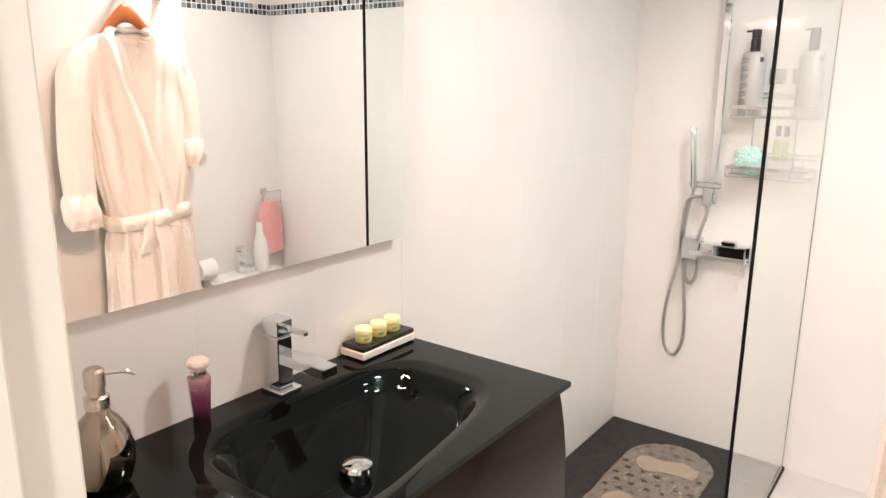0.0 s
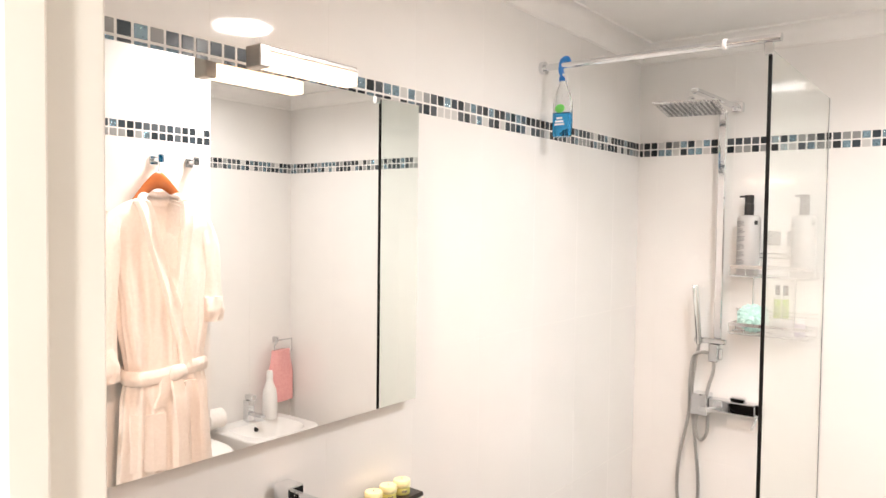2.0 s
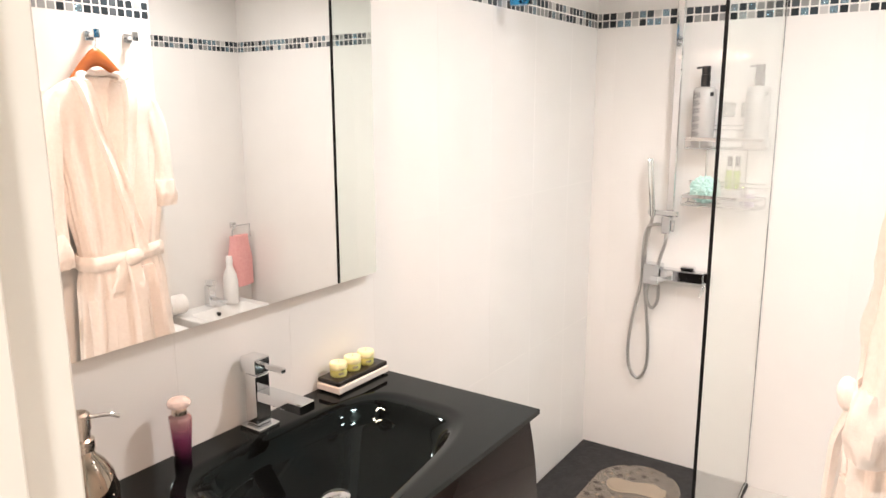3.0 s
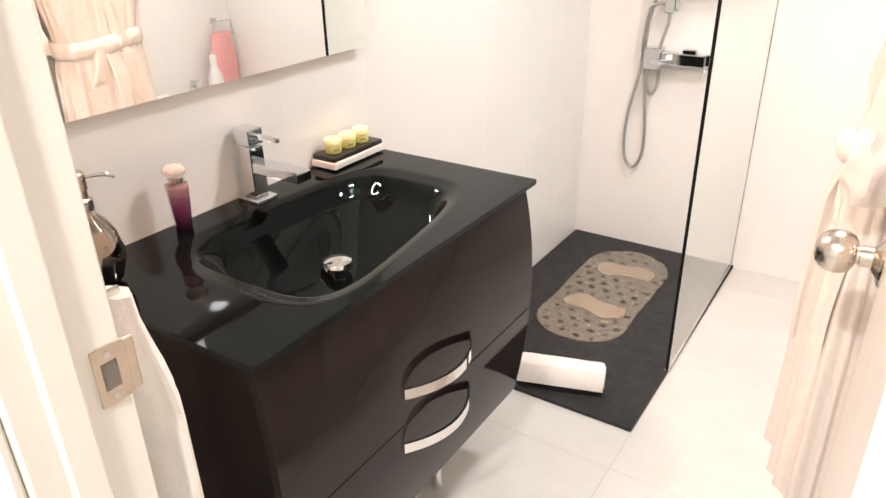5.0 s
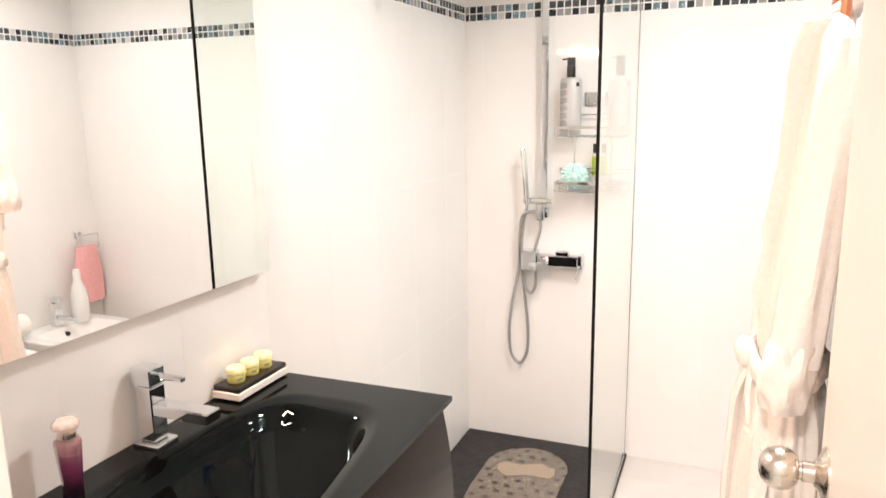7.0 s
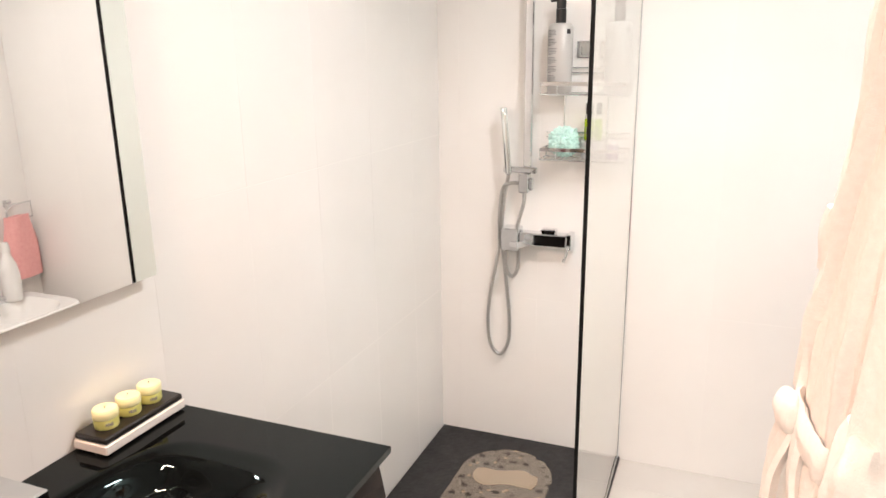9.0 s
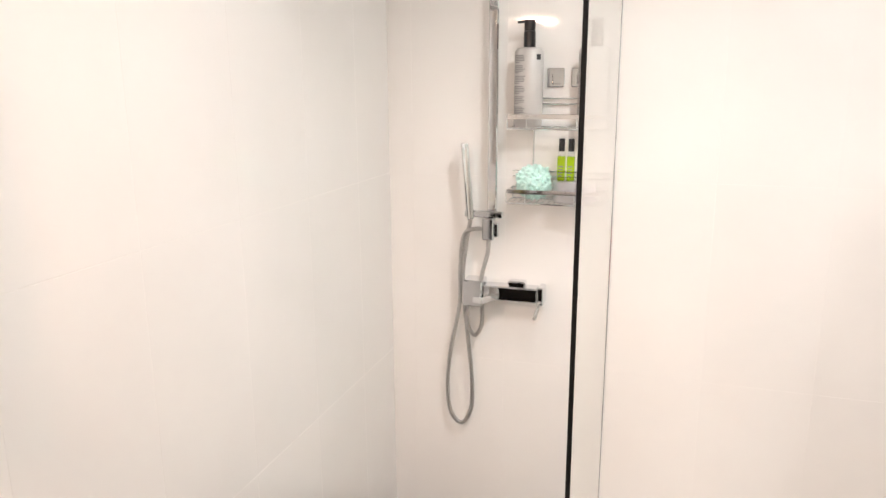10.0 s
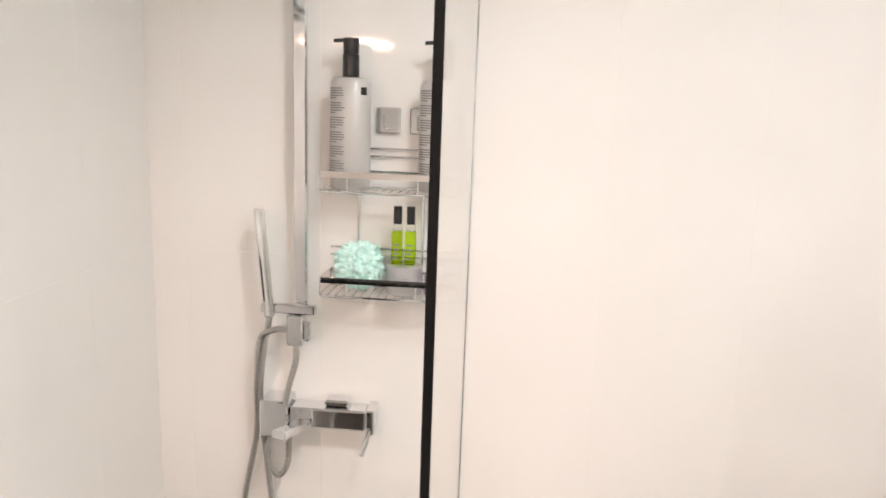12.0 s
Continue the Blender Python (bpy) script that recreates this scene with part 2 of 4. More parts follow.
def sweep(bm, pts, r, n=10, ribs=0.0):
    """A round tube along the points; ribs: how much every second ring swells."""
    rings = []
    up = Vector((0.13, 0.41, 0.9)).normalized()
    for i, p in enumerate(pts):
        d = (Vector(pts[min(i + 1, len(pts) - 1)]) - Vector(pts[max(i - 1, 0)])).normalized()
        a = d.cross(up).normalized()
        b_ = d.cross(a).normalized()
        rr = r * (1 + (ribs if i % 2 else 0))
        rings.append([bm.verts.new(Vector(p) + rr * (math.cos(2 * math.pi * k / n) * a + math.sin(2 * math.pi * k / n) * b_)) for k in range(n)])
    for u, v in zip(rings, rings[1:]):
        for k in range(n):
            bm.faces.new((u[k], u[(k + 1) % n], v[(k + 1) % n], v[k]))
    bm.faces.new(rings[0])
    bm.faces.new(rings[-1][::-1])
    return bm


def lathe(bm, profile, cx, cy, n=28, sx=1.0, sy=1.0):
    """Turns (radius, height) pairs round an upright axis."""
    rings = [[bm.verts.new((cx + sx * r * math.cos(2 * math.pi * k / n), cy + sy * r * math.sin(2 * math.pi * k / n), z)) for k in range(n)] for r, z in profile]
    for u, v in zip(rings, rings[1:]):
        for k in range(n):
            bm.faces.new((u[k], u[(k + 1) % n], v[(k + 1) % n], v[k]))
    bm.faces.new(rings[0][::-1])
    bm.faces.new(rings[-1])
    return bm


def loft(bm, rings, closed=True, caps=True):
    vs = [[bm.verts.new(p) for p in r] for r in rings]
    n = len(vs[0])
    for u, v in zip(vs, vs[1:]):
        for k in range(n if closed else n - 1):
            bm.faces.new((u[k], u[(k + 1) % n], v[(k + 1) % n], v[k]))
    if caps and closed:
        bm.faces.new(vs[0][::-1])
        bm.faces.new(vs[-1])
    return bm


def mesh_of(name, bm, mat, smooth=True):
    bmesh.ops.recalc_face_normals(bm, faces=bm.faces)
    me = bpy.data.meshes.new(name)
    bm.to_mesh(me)
    bm.free()
    me.materials.append(mat)
    if smooth:
        me.polygons.foreach_set("use_smooth", [True] * len(me.polygons))
        me.set_sharp_from_angle(angle=radians(35))
    return me


def thing(name, label, category, bm=None, mat=None, group="", kind="", at=(0, 0, 0)):
    """A top-level thing: a mesh, or an Empty that holds its parts."""
    if bm is None:
        ob = new(name)
        ob.empty_display_size = 0.05
    else:
        ob = new(name, mesh_of(name, bm, mat))
    ob.location = at
    return tagged(ob, label, category, group, kind)


def part(name, bm, mat, parent, label="", smooth=True):
    ob = new(name, mesh_of(name, bm, mat, smooth))
    ob.parent = parent
    if parent.parent is None:
        ob.location = -parent.location
    return tagged(ob, label)


def nb():
    return bmesh.new()


def oriented(bm, m):
    bmesh.ops.transform(bm, matrix=m, verts=bm.verts)
    return bm


def structure(name, label, category, bm, mat):
    return thing(name, label, category, bm, mat, kind="structure")

# ---- the room ----
# x: from the washbasin wall (0) across; y: towards the shower's end wall (3.0); z: up
XE, YN = 2.23, 3.0            # far side wall of the recess, end wall
XS, YR = 1.24, 1.765          # wall with the coat hooks, and where it ends
YD0, YD1 = 0.365, 0.473        # wall with the doorway
XJ0, XJ1 = 0.555, 1.215        # doorway
DOOR_H = 2.03
BAND0, BAND1 = 1.792, 1.852   # mosaic border
TT, G = 0.007, 0.0003          # tile thickness, depth of the joints

wall_w = structure("wall_west", "white tiled bathroom wall behind the washbasin", "wall", box(nb(), -0.12, -G, YD0, YN + 0.12, -0.05, CEIL + 0.06), M_GROUT)
wall_n = structure("wall_north", "white tiled end wall of the shower", "wall", box(nb(), -G, XE + 0.12, YN + G, YN + 0.12, -0.05, CEIL + 0.06), M_GROUT)
wall_e = structure("wall_east", "white tiled wall behind the bidet", "wall", box(nb(), XE + G, XE + 0.12, YR - 0.1, YN + G, -0.05, CEIL + 0.06), M_GROUT)
wall_h = structure("wall_hooks", "white tiled wall with the coat hooks", "wall", box(nb(), XS + G, XS + 0.1, YD0, YR - G, -0.05, CEIL + 0.06), M_GROUT)
wall_r = structure("wall_return", "white tiled short wall beside the toilet", "wall", box(nb(), XS + 0.1, XE + G, YR - 0.1, YR - G, -0.05, CEIL + 0.06), M_GROUT)
bm = box(nb(), -G, XJ0 - 0.03, YD0, YD1 - 0.003, -0.05, CEIL + 0.06)
box(bm, XJ1 + 0.03, XS + G, YD0, YD1 - 0.003, -0.05, CEIL + 0.06)
box(bm, XJ0 - 0.03, XJ1 + 0.03, YD0, YD1 - 0.003, DOOR_H + 0.03, CEIL + 0.06)
wall_s = structure("wall_south", "white wall with the bathroom doorway", "wall", bm, M_HALL)
bm = box(nb(), -0.5, -0.12, YD0, YD1, -0.05, CEIL + 0.06)
box(bm, XS + 0.1, 2.4, YD0, YD1, -0.05, CEIL + 0.06)
box(bm, -0.6, -0.5, -1.3, YD1, -0.05, CEIL + 0.06)
box(bm, 2.4, 2.5, -1.3, YD1, -0.05, CEIL + 0.06)
box(bm, -0.5, 2.4, -1.4, -1.3, -0.05, CEIL + 0.06)
structure("wall_hall", "plain off-white hallway walls", "wall", bm, M_HALL)
floor = structure("floor", "pale beige tiled floor", "floor", box(nb(), -0.6, 2.5, -1.4, YN + 0.12, -0.12, -0.0008), M_FGROUT)

bm = box(nb(), -0.6, 2.5, -1.4, YN + 0.12, CEIL, CEIL + 0.08)
structure("ceiling", "smooth off-white plaster ceiling", "ceiling", bm, M_PLASTER)


def coving(p, q, inward):
    """A concave plaster moulding between wall and ceiling."""
    prof = [(0.0, -0.072), (0.003, -0.071), (0.008, -0.066)]
    prof += [(0.008 + 0.057 * (1 - math.cos(a)), -0.066 + 0.058 * math.sin(a)) for a in [k * math.pi / 16 for k in range(1, 9)]]
    prof += [(0.075, -0.008), (0.075, 0.0), (0.0, 0.0)]
    bm = nb()
    rings = []
    for e_ in (p, q):
        rings.append([Vector((e_[0] + inward[0] * a, e_[1] + inward[1] * a, CEIL + b_)) for a, b_ in prof])
    return loft(bm, rings)


bm = nb()
for p, q, d in (((0, YD1), (0, YN), (1, 0)), ((0, YN), (XE, YN), (0, -1)), ((XE, YN), (XE, YR), (-1, 0)), ((XE, YR), (XS, YR), (0, 1)), ((XS, YR), (XS, YD1), (-1, 0)), ((XS, YD1), (0, YD1), (0, 1))):
    part_bm = coving(p, q, d)
    me_tmp = bpy.data.meshes.new("tmp")
    part_bm.to_mesh(me_tmp)
    part_bm.free()
    bm.from_mesh(me_tmp)
    bpy.data.meshes.remove(me_tmp)
structure("coving", "off-white plaster coving along the ceiling", "trim", bm, M_PLASTER)

# shower tray set in the floor
bm = box(nb(), 0.004, 0.707, 1.79, YN - 0.002, -0.005, 0.012, 0.003)
structure("shower_tray", "black slate-textured shower tray, level with the floor", "shower tray", bm, M_SLATE)

# ---- door and frame ----
frame_ob = thing("door_frame", "cream lacquered door frame with a steel strike plate", "door frame", kind="structure")
bm = box(nb(), XJ0 - 0.03, XJ0, YD0 - 0.012, YD1, -0.004, DOOR_H, 0.003)
part("jamb", bm, M_CREAM, frame_ob)
bm = box(nb(), XJ1, XJ1 + 0.03, YD0 - 0.012, YD1, -0.004, DOOR_H, 0.003)
part("jamb", bm, M_CREAM, frame_ob)
bm = box(nb(), XJ0 - 0.03, XJ1 + 0.03, YD0 - 0.012, YD1, DOOR_H + 0.001, DOOR_H + 0.03, 0.003)
part("head", bm, M_CREAM, frame_ob)
for x0, x1 in ((XJ0, XJ0 + 0.012), (XJ1 - 0.012, XJ1)):
    part("door_stop", box(nb(), x0 + 0.0005, x1, YD0 + 0.02, YD0 + 0.055, -0.004, DOOR_H - 0.013, 0.003), M_CREAM, frame_ob)
for x0, x1 in ((XJ0 - 0.085, XJ0 - 0.006), (XJ1 + 0.006, XJ1 + 0.085)):
    part("architrave", box(nb(), x0, x1, YD0 - 0.026, YD0 - 0.0125, -0.004, DOOR_H + 0.07, 0.004), M_CREAM, frame_ob)
part("architrave", box(nb(), XJ0 - 0.0055, XJ1 + 0.0055, YD0 - 0.026, YD0 - 0.0125, DOOR_H + 0.006, DOOR_H + 0.07, 0.004), M_CREAM, frame_ob)
SZ, SY = 0.966, 0.454
bm = nb()
for y0, y1, z0, z1 in ((-0.016, -0.009, -0.033, 0.033), (0.009, 0.0195, -0.033, 0.033), (-0.009, 0.009, 0.016, 0.034), (-0.009, 0.009, -0.034, -0.016)):
    box(bm, XJ0, XJ0 + 0.0025, SY + y0, SY + y1, SZ + z0, SZ + z1)
box(bm, XJ0 - 0.003, XJ0 + 0.0024, SY + 0.0193, SY + 0.031, SZ - 0.031, SZ + 0.031, 0.0015)
strike = part("strike_plate", bm, M_STRIKE, frame_ob, "satin steel strike plate")
# no hole is cut: a thin grey sheet paints its shade
part("latch_hole_shade", box(nb(), XJ0 + 0.0002, XJ0 + 0.0008, SY - 0.009, SY + 0.009, SZ - 0.016, SZ + 0.016), M_HOLE_SHADE, strike)
for dz in (-0.025, 0.025):
    bm = cyl(nb(), (XJ0 + 0.002, SY, SZ + dz), (XJ0 + 0.004, SY, SZ + dz), 0.0042, n=12)
    part("screw", bm, M_CHROME, strike)

door = thing("door_1", "cream lacquered bathroom door standing open against the wall", "door", kind="structure", at=(1.195, 0.485, 0))
part("leaf", box(nb(), 1.184, 1.220, 0.485, 1.165, 0.006, DOOR_H - 0.004, 0.003), M_CREAM, door)
KY, KZ = 1.102, 0.978


def turned(profile, origin, axis=-1):
    bm = lathe(nb(), profile, 0, 0, 32)
    return oriented(bm, Matrix.Translation(origin) @ Euler((0, radians(90 * axis), 0)).to_matrix().to_4x4())


knob = part("knob", turned([(0.0135, 0.0105), (0.0135, 0.030), (0.0115, 0.031), (0.0115, 0.034), (0.0155, 0.035), (0.0225, 0.0395), (0.0268, 0.0465), (0.0285, 0.055), (0.0275, 0.0645), (0.0235, 0.073), (0.0165, 0.0790), (0.008, 0.082), (0.001, 0.0827)], (1.186, KY, KZ)), M_NICKEL, door, "brushed nickel ball knob")
part("rosette", turned([(0.0355, 0.0), (0.0355, 0.004), (0.033, 0.0065), (0.022, 0.0105), (0.0165, 0.016), (0.0145, 0.0165)], (1.186, KY, KZ)), M_NICKEL, knob)
part("latch_plate", box(nb(), 1.191, 1.213, 1.1645, 1.1665, KZ - 0.028, KZ + 0.028), M_STRIKE, door)

# ---- mirror cabinet and its lamp ----
cab = thing("wall_mirror", "large frameless mirror on a shallow pale backing above the washbasin", "mirror", at=(0.0, 1.07, 1.08))
MY0, MY1, MZ0, MZ1 = 0.64, 1.532, 1.075, 1.805
part("backing", box(nb(), 0.001, 0.026, MY0 + 0.006, MY1 - 0.014, MZ0 - 0.001, MZ1 - 0.004), M_CAB, cab)
part("mirror_glass", box(nb(), 0.0263, 0.0305, MY0, MY1, MZ0, MZ1), M_MIRROR, cab, smooth=False)

lamp = thing("vanity_lamp", "small grey bar lamp glowing warm above the mirror", "wall lamp", at=(0.02, 1.09, 1.79))
LX0, LX1, LZ0, LZ1 = 0.092, 0.130, 1.792, 1.828
part("end_cap", box(nb(), LX0 - 0.002, LX1 + 0.002, 0.968, 0.992, LZ0 - 0.002, LZ1 + 0.002, 0.002), M_LAMPBODY, lamp)
part("backplate", box(nb(), LX0, LX1, 0.9925, 1.215, LZ1 - 0.008, LZ1 + 0.002, 0.002), M_LAMPBODY, lamp)
part("diffuser", box(nb(), LX0 + 0.002, LX1, 0.9925, 1.215, LZ0, LZ1 - 0.0085, 0.004, 2), M_DIFFUSER, lamp, "warm glowing diffuser")
bm = box(nb(), 0.004, LX0 + 0.01, 1.075, 1.095, LZ1 - 0.005, LZ1 + 0.006, 0.002)
part("arm", bm, M_LAMPBODY, lamp)

# the weaker fitting, over the recess, is added along with its fill lamp
for dx, dy, watts in DOWNLIGHTS:
    d_ob = thing("downlight", "round recessed white ceiling downlight; the one over the recess is added", "ceiling light", group="ceiling downlights", at=(dx, dy, CEIL))
    bm = lathe(nb(), [(0.040, CEIL - 0.001), (0.041, CEIL - 0.006), (0.050, CEIL - 0.007), (0.053, CEIL - 0.001)], dx, dy, 32)
    part("trim_ring", bm, M_PLASTIC_W, d_ob)
    part("lens", cyl(nb(), (dx, dy, CEIL - 0.004), (dx, dy, CEIL - 0.001), 0.1 if watts > 8 else 0.039, n=28), M_LED, d_ob)

# ---- washbasin unit ----
VY0, VY1, CT = 0.672, 1.527, 0.820   # ends and top of the basin slab
BASX, BASY, BASA, BASB = 0.268, 1.119, 0.164, 0.2685


def smooth01(t):
    t = min(max(t, 0), 1)
    return t * t * (3 - 2 * t)


def soft_min(vals, k=0.036):
    return -k * math.log(sum(math.exp(-v / k) for v in vals))


def basin_depth(x, y):
    """Height of the slumped glass above the slab's top; steep front and left sides, long slopes behind and right."""
    v = (y - BASY) / BASB
    u = (x - BASX + 0.012 * v) / (BASA * (1 - 0.16 * v))
    r = (abs(u) ** 4.2 + abs(v) ** 4.2) ** (1 / 4.2)
    soft = 0.006 * smooth01((1.16 - r) / 0.18)
    if r > 1.05:
        return -soft
    deep = soft_min((0.030 + 1.7 * BASA * max(0, 1.03 - u), 0.030 + 1.5 * BASB * max(0, 1.03 + v), 0.016 + 0.36 * BASB * max(0, 1.02 - v), 0.018 + 0.46 * BASA * max(0, 1.03 + u), 0.120), 0.014)
    return -soft - max(0.0, deep) * smooth01((1.03 - r) / 0.22)


SLAB_X = 0.500
bm = nb()
NX, NY = 120, 210
rows_v = []
for i in range(NX + 1):
    x = 0.002 + (SLAB_X - 0.002) * i / NX
    rows_v.append([bm.verts.new((x, VY0 + (VY1 - VY0) * j / NY, CT + basin_depth(x, VY0 + (VY1 - VY0) * j / NY))) for j in range(NY + 1)])
for i in range(NX):
    for j in range(NY):
        bm.faces.new((rows_v[i][j], rows_v[i + 1][j], rows_v[i + 1][j + 1], rows_v[i][j + 1]))
rim = [v for v in rows_v[0]] + [r[-1] for r in rows_v[1:]] + rows_v[-1][-2::-1] + [r[0] for r in rows_v[-2:0:-1]]
low = [bm.verts.new((v.co.x, v.co.y, CT - 0.012)) for v in rim]
for k in range(len(rim)):
    bm.faces.new((rim[k], rim[(k + 1) % len(rim)], low[(k + 1) % len(rim)], low[k]))
slab = thing("glass_washbasin", "glossy black glass countertop with a moulded rectangular basin", "washbasin", at=(0.2, 1.1, CT - 0.012))
slab_part = part("basin_top", bm, M_BLACKGLASS, slab)
DRX, DRY = 0.278, 1.094
DRZ = CT + basin_depth(DRX, DRY)
bm = lathe(nb(), [(0.022, DRZ - 0.008), (0.022, DRZ + 0.010), (0.030, DRZ + 0.013), (0.0318, DRZ + 0.018), (0.028, DRZ + 0.025), (0.017, DRZ + 0.030), (0.003, DRZ + 0.031)], DRX, DRY, 32)
part("drain_plug", bm, M_CHROME, slab, "domed chrome drain plug")

OX, OY = 0.212, 1.338
sl_z = basin_depth(OX, OY)
tilt = math.atan2(basin_depth(OX, OY + 0.004) - basin_depth(OX, OY - 0.004), 0.008)
bm = lathe(nb(), [(0.0100, 0.0004), (0.0118, 0.0022), (0.0145, 0.0022), (0.0160, 0.0002)], 0, 0, 28)
oriented(bm, Matrix.Translation((OX, OY, CT + sl_z)) @ Euler((tilt, 0, 0)).to_matrix().to_4x4() @ Matrix.Diagonal((1.5, 0.7, 1, 1)))
part("overflow_rim", bm, M_BLACKGLASS, slab)

van = thing("vanity_cabinet", "glossy dark brown two-drawer washbasin cabinet with bowed front", "bathroom cabinet", at=(0.22, 1.13, 0.0))
VB, VT, VS = 0.235, 0.806, 0.494
FY0, FY1 = VY0 + 0.012, VY1 - 0.012


def front_x(z):
    return 0.504 - (0.55 if z > 0.588 else 0.30) * (z - 0.588) ** 2


def bowed(z0, z1, y0, y1):
    bm = nb()
    zs = [z0 + (z1 - z0) * k / 14 for k in range(15)]
    ring = [(front_x(z), z) for z in zs] + [(front_x(z) - 0.018, z) for z in zs[::-1]]
    loft(bm, [[Vector((x, y, z)) for x, z in ring] for y in (y0, y1)])
    return bm


bm = nb()


def side_outline(z0, z1):
    zs = [z0 + (z1 - z0) * k / 14 for k in range(15)]
    return [(front_x(z) - 0.020, z) for z in zs] + [(0.003, z1), (0.003, z0)]


loft(bm, [[Vector((x, y, z)) for x, z in side_outline(VB, 0.68)] for y in (FY0 + 0.019, FY1 - 0.019)])
part("body", bm, M_CARCASS, van)
for y0, y1 in ((FY0 + 0.001, FY0 + 0.018), (FY1 - 0.018, FY1 - 0.001)):
    part("side_panel", loft(nb(), [[Vector((x, y, z)) for x, z in side_outline(VB, VT)] for y in (y0, y1)]), M_CARCASS, van)
part("back_panel", box(nb(), 0.003, 0.018, FY0 + 0.019, FY1 - 0.019, 0.681, VT), M_CARCASS, van)
for z0, z1, hz in ((VS + 0.002, VT - 0.002, 0.569), (VB, VS - 0.002, 0.438)):
    dr = part("drawer_front", bowed(z0, z1, FY0, FY1), M_LACQUER, van)
    bm = nb()
    rings = []
    for k in range(25):
        s = k / 24
        y = 0.994 + 0.238 * s
        out_ = 0.046 * (1 - (2 * s - 1) ** 2) + 0.004
        x = front_x(hz) + out_
        rings.append([Vector((x, y, hz - 0.011)), Vector((x, y, hz + 0.011)), Vector((x - 0.006, y, hz + 0.011)), Vector((x - 0.006, y, hz - 0.011))])
    loft(bm, rings)
    part("handle", bm, M_CHROME, dr, "bowed flat chrome handle")
for lx, ly in ((0.06, FY0 + 0.06), (0.06, FY1 - 0.06), (0.375, FY0 + 0.06), (0.350, 1.320)):
    bm = lathe(nb(), [(0.016, 0.0), (0.016, 0.02), (0.011, 0.03), (0.011, VB - 0.015), (0.019, VB - 0.008), (0.019, VB - 0.0005)], lx, ly, 18)
    part("leg", bm, M_CHROME, van, "chrome leg")

# tap
tap = thing("basin_tap", "square chrome mixer tap with flat spout", "tap", at=(0.04, 1.118, CT))
TX0, TX1, TY0, TY1 = 0.021, 0.059, 1.099, 1.137
part("base", box(nb(), TX0 - 0.010, TX1 + 0.014, TY0 - 0.010, TY1 + 0.010, CT, CT + 0.009, 0.002), M_CHROME, tap)
part("column", box(nb(), TX0, TX1, TY0, TY1, CT + 0.0095, CT + 0.120, 0.0025), M_CHROME, tap)
part("spout", box(nb(), TX1 + 0.0005, 0.188, TY0 - 0.001, TY1 + 0.001, CT + 0.066, CT + 0.088, 0.0025), M_CHROME, tap)
hd = part("handle", box(nb(), 0.012, TX1 + 0.002, TY0 - 0.001, TY1 + 0.001, CT + 0.122, CT + 0.157, 0.0025), M_CHROME, tap)
part("lever", box(nb(), TX1 + 0.0025, 0.124, 1.112, 1.124, CT + 0.136, CT + 0.146, 0.002), M_CHROME, hd)

# soap dispenser
SX_, SYY = 0.100, 0.708
soap = thing("soap_dispenser", "round smoky mirrored soap dispenser with gold and chrome pump", "soap dispenser", at=(SX_, SYY, CT))
bm = lathe(nb(), [(0.026, CT + 0.001), (0.040, CT + 0.012), (0.048, CT + 0.040), (0.049, CT + 0.062), (0.042, CT + 0.092), (0.030, CT + 0.113), (0.018, CT + 0.126), (0.016, CT + 0.134)], SX_, SYY, 36)
M_SMOKY = surface("smoky_mirror_glass", (0.30, 0.25, 0.20), (0.36, 0.31, 0.26), 0.04, 1.0, scale=6)
part("bottle", bm, M_SMOKY, soap)
bm = lathe(nb(), [(0.019, CT + 0.1345), (0.019, CT + 0.152), (0.014, CT + 0.155), (0.014, CT + 0.168)], SX_, SYY, 24)
part("collar", bm, M_NICKEL, soap)
bm = lathe(nb(), [(0.016, CT + 0.1685), (0.016, CT + 0.194), (0.012, CT + 0.198)], SX_, SYY, 24)
pump = part("pump_head", bm, M_NICKEL, soap)
part("nozzle", sweep(nb(), smooth_path([(SX_ + 0.004, SYY + 0.012, CT + 0.187), (SX_ + 0.02, SYY + 0.036, CT + 0.187), (SX_ + 0.029, SYY + 0.05, CT + 0.181)], 5), 0.0032), M_CHROME, pump)

# perfume bottle
PX, PY = 0.058, 0.915
perf = thing("perfume_bottle", "tall faceted perfume bottle, dark purple fading to pink, crystal stopper", "perfume bottle", at=(PX, PY, CT))
bm = lathe(nb(), [(0.0165, CT + 0.001), (0.0160, CT + 0.020), (0.0215, CT + 0.098), (0.0205, CT + 0.104), (0.010, CT + 0.108)], PX, PY, 8)
part("flask", bm, M_PERFUME, perf, smooth=False)
part("neck", cyl(nb(), (PX, PY, CT + 0.1085), (PX, PY, CT + 0.116), 0.0145), M_NICKEL, perf)
bm = nb()
bmesh.ops.create_icosphere(bm, subdivisions=2, radius=0.0225, matrix=Matrix.Translation((PX, PY, CT + 0.1295)) @ Matrix.Diagonal((1, 1, 0.58, 1)))
part("stopper", bm, M_CRYSTAL, perf, "faceted clear crystal stopper", smooth=False)

# candle tray
ctray = thing("candle_tray", "white stone bar with a black top plate on the counter", "tray", at=(0.06, 1.39, CT))
part("stone", box(nb(), 0.004, 0.078, 1.328, 1.515, CT + 0.004, CT + 0.021, 0.002), M_STONE_W, ctray)
for fx, fy in ((0.016, 1.342), (0.066, 1.342), (0.016, 1.501), (0.066, 1.501)):
    part("foot", cyl(nb(), (fx, fy, CT + 0.0002), (fx, fy, CT + 0.0038), 0.006, n=12), M_PLASTIC_K, ctray)
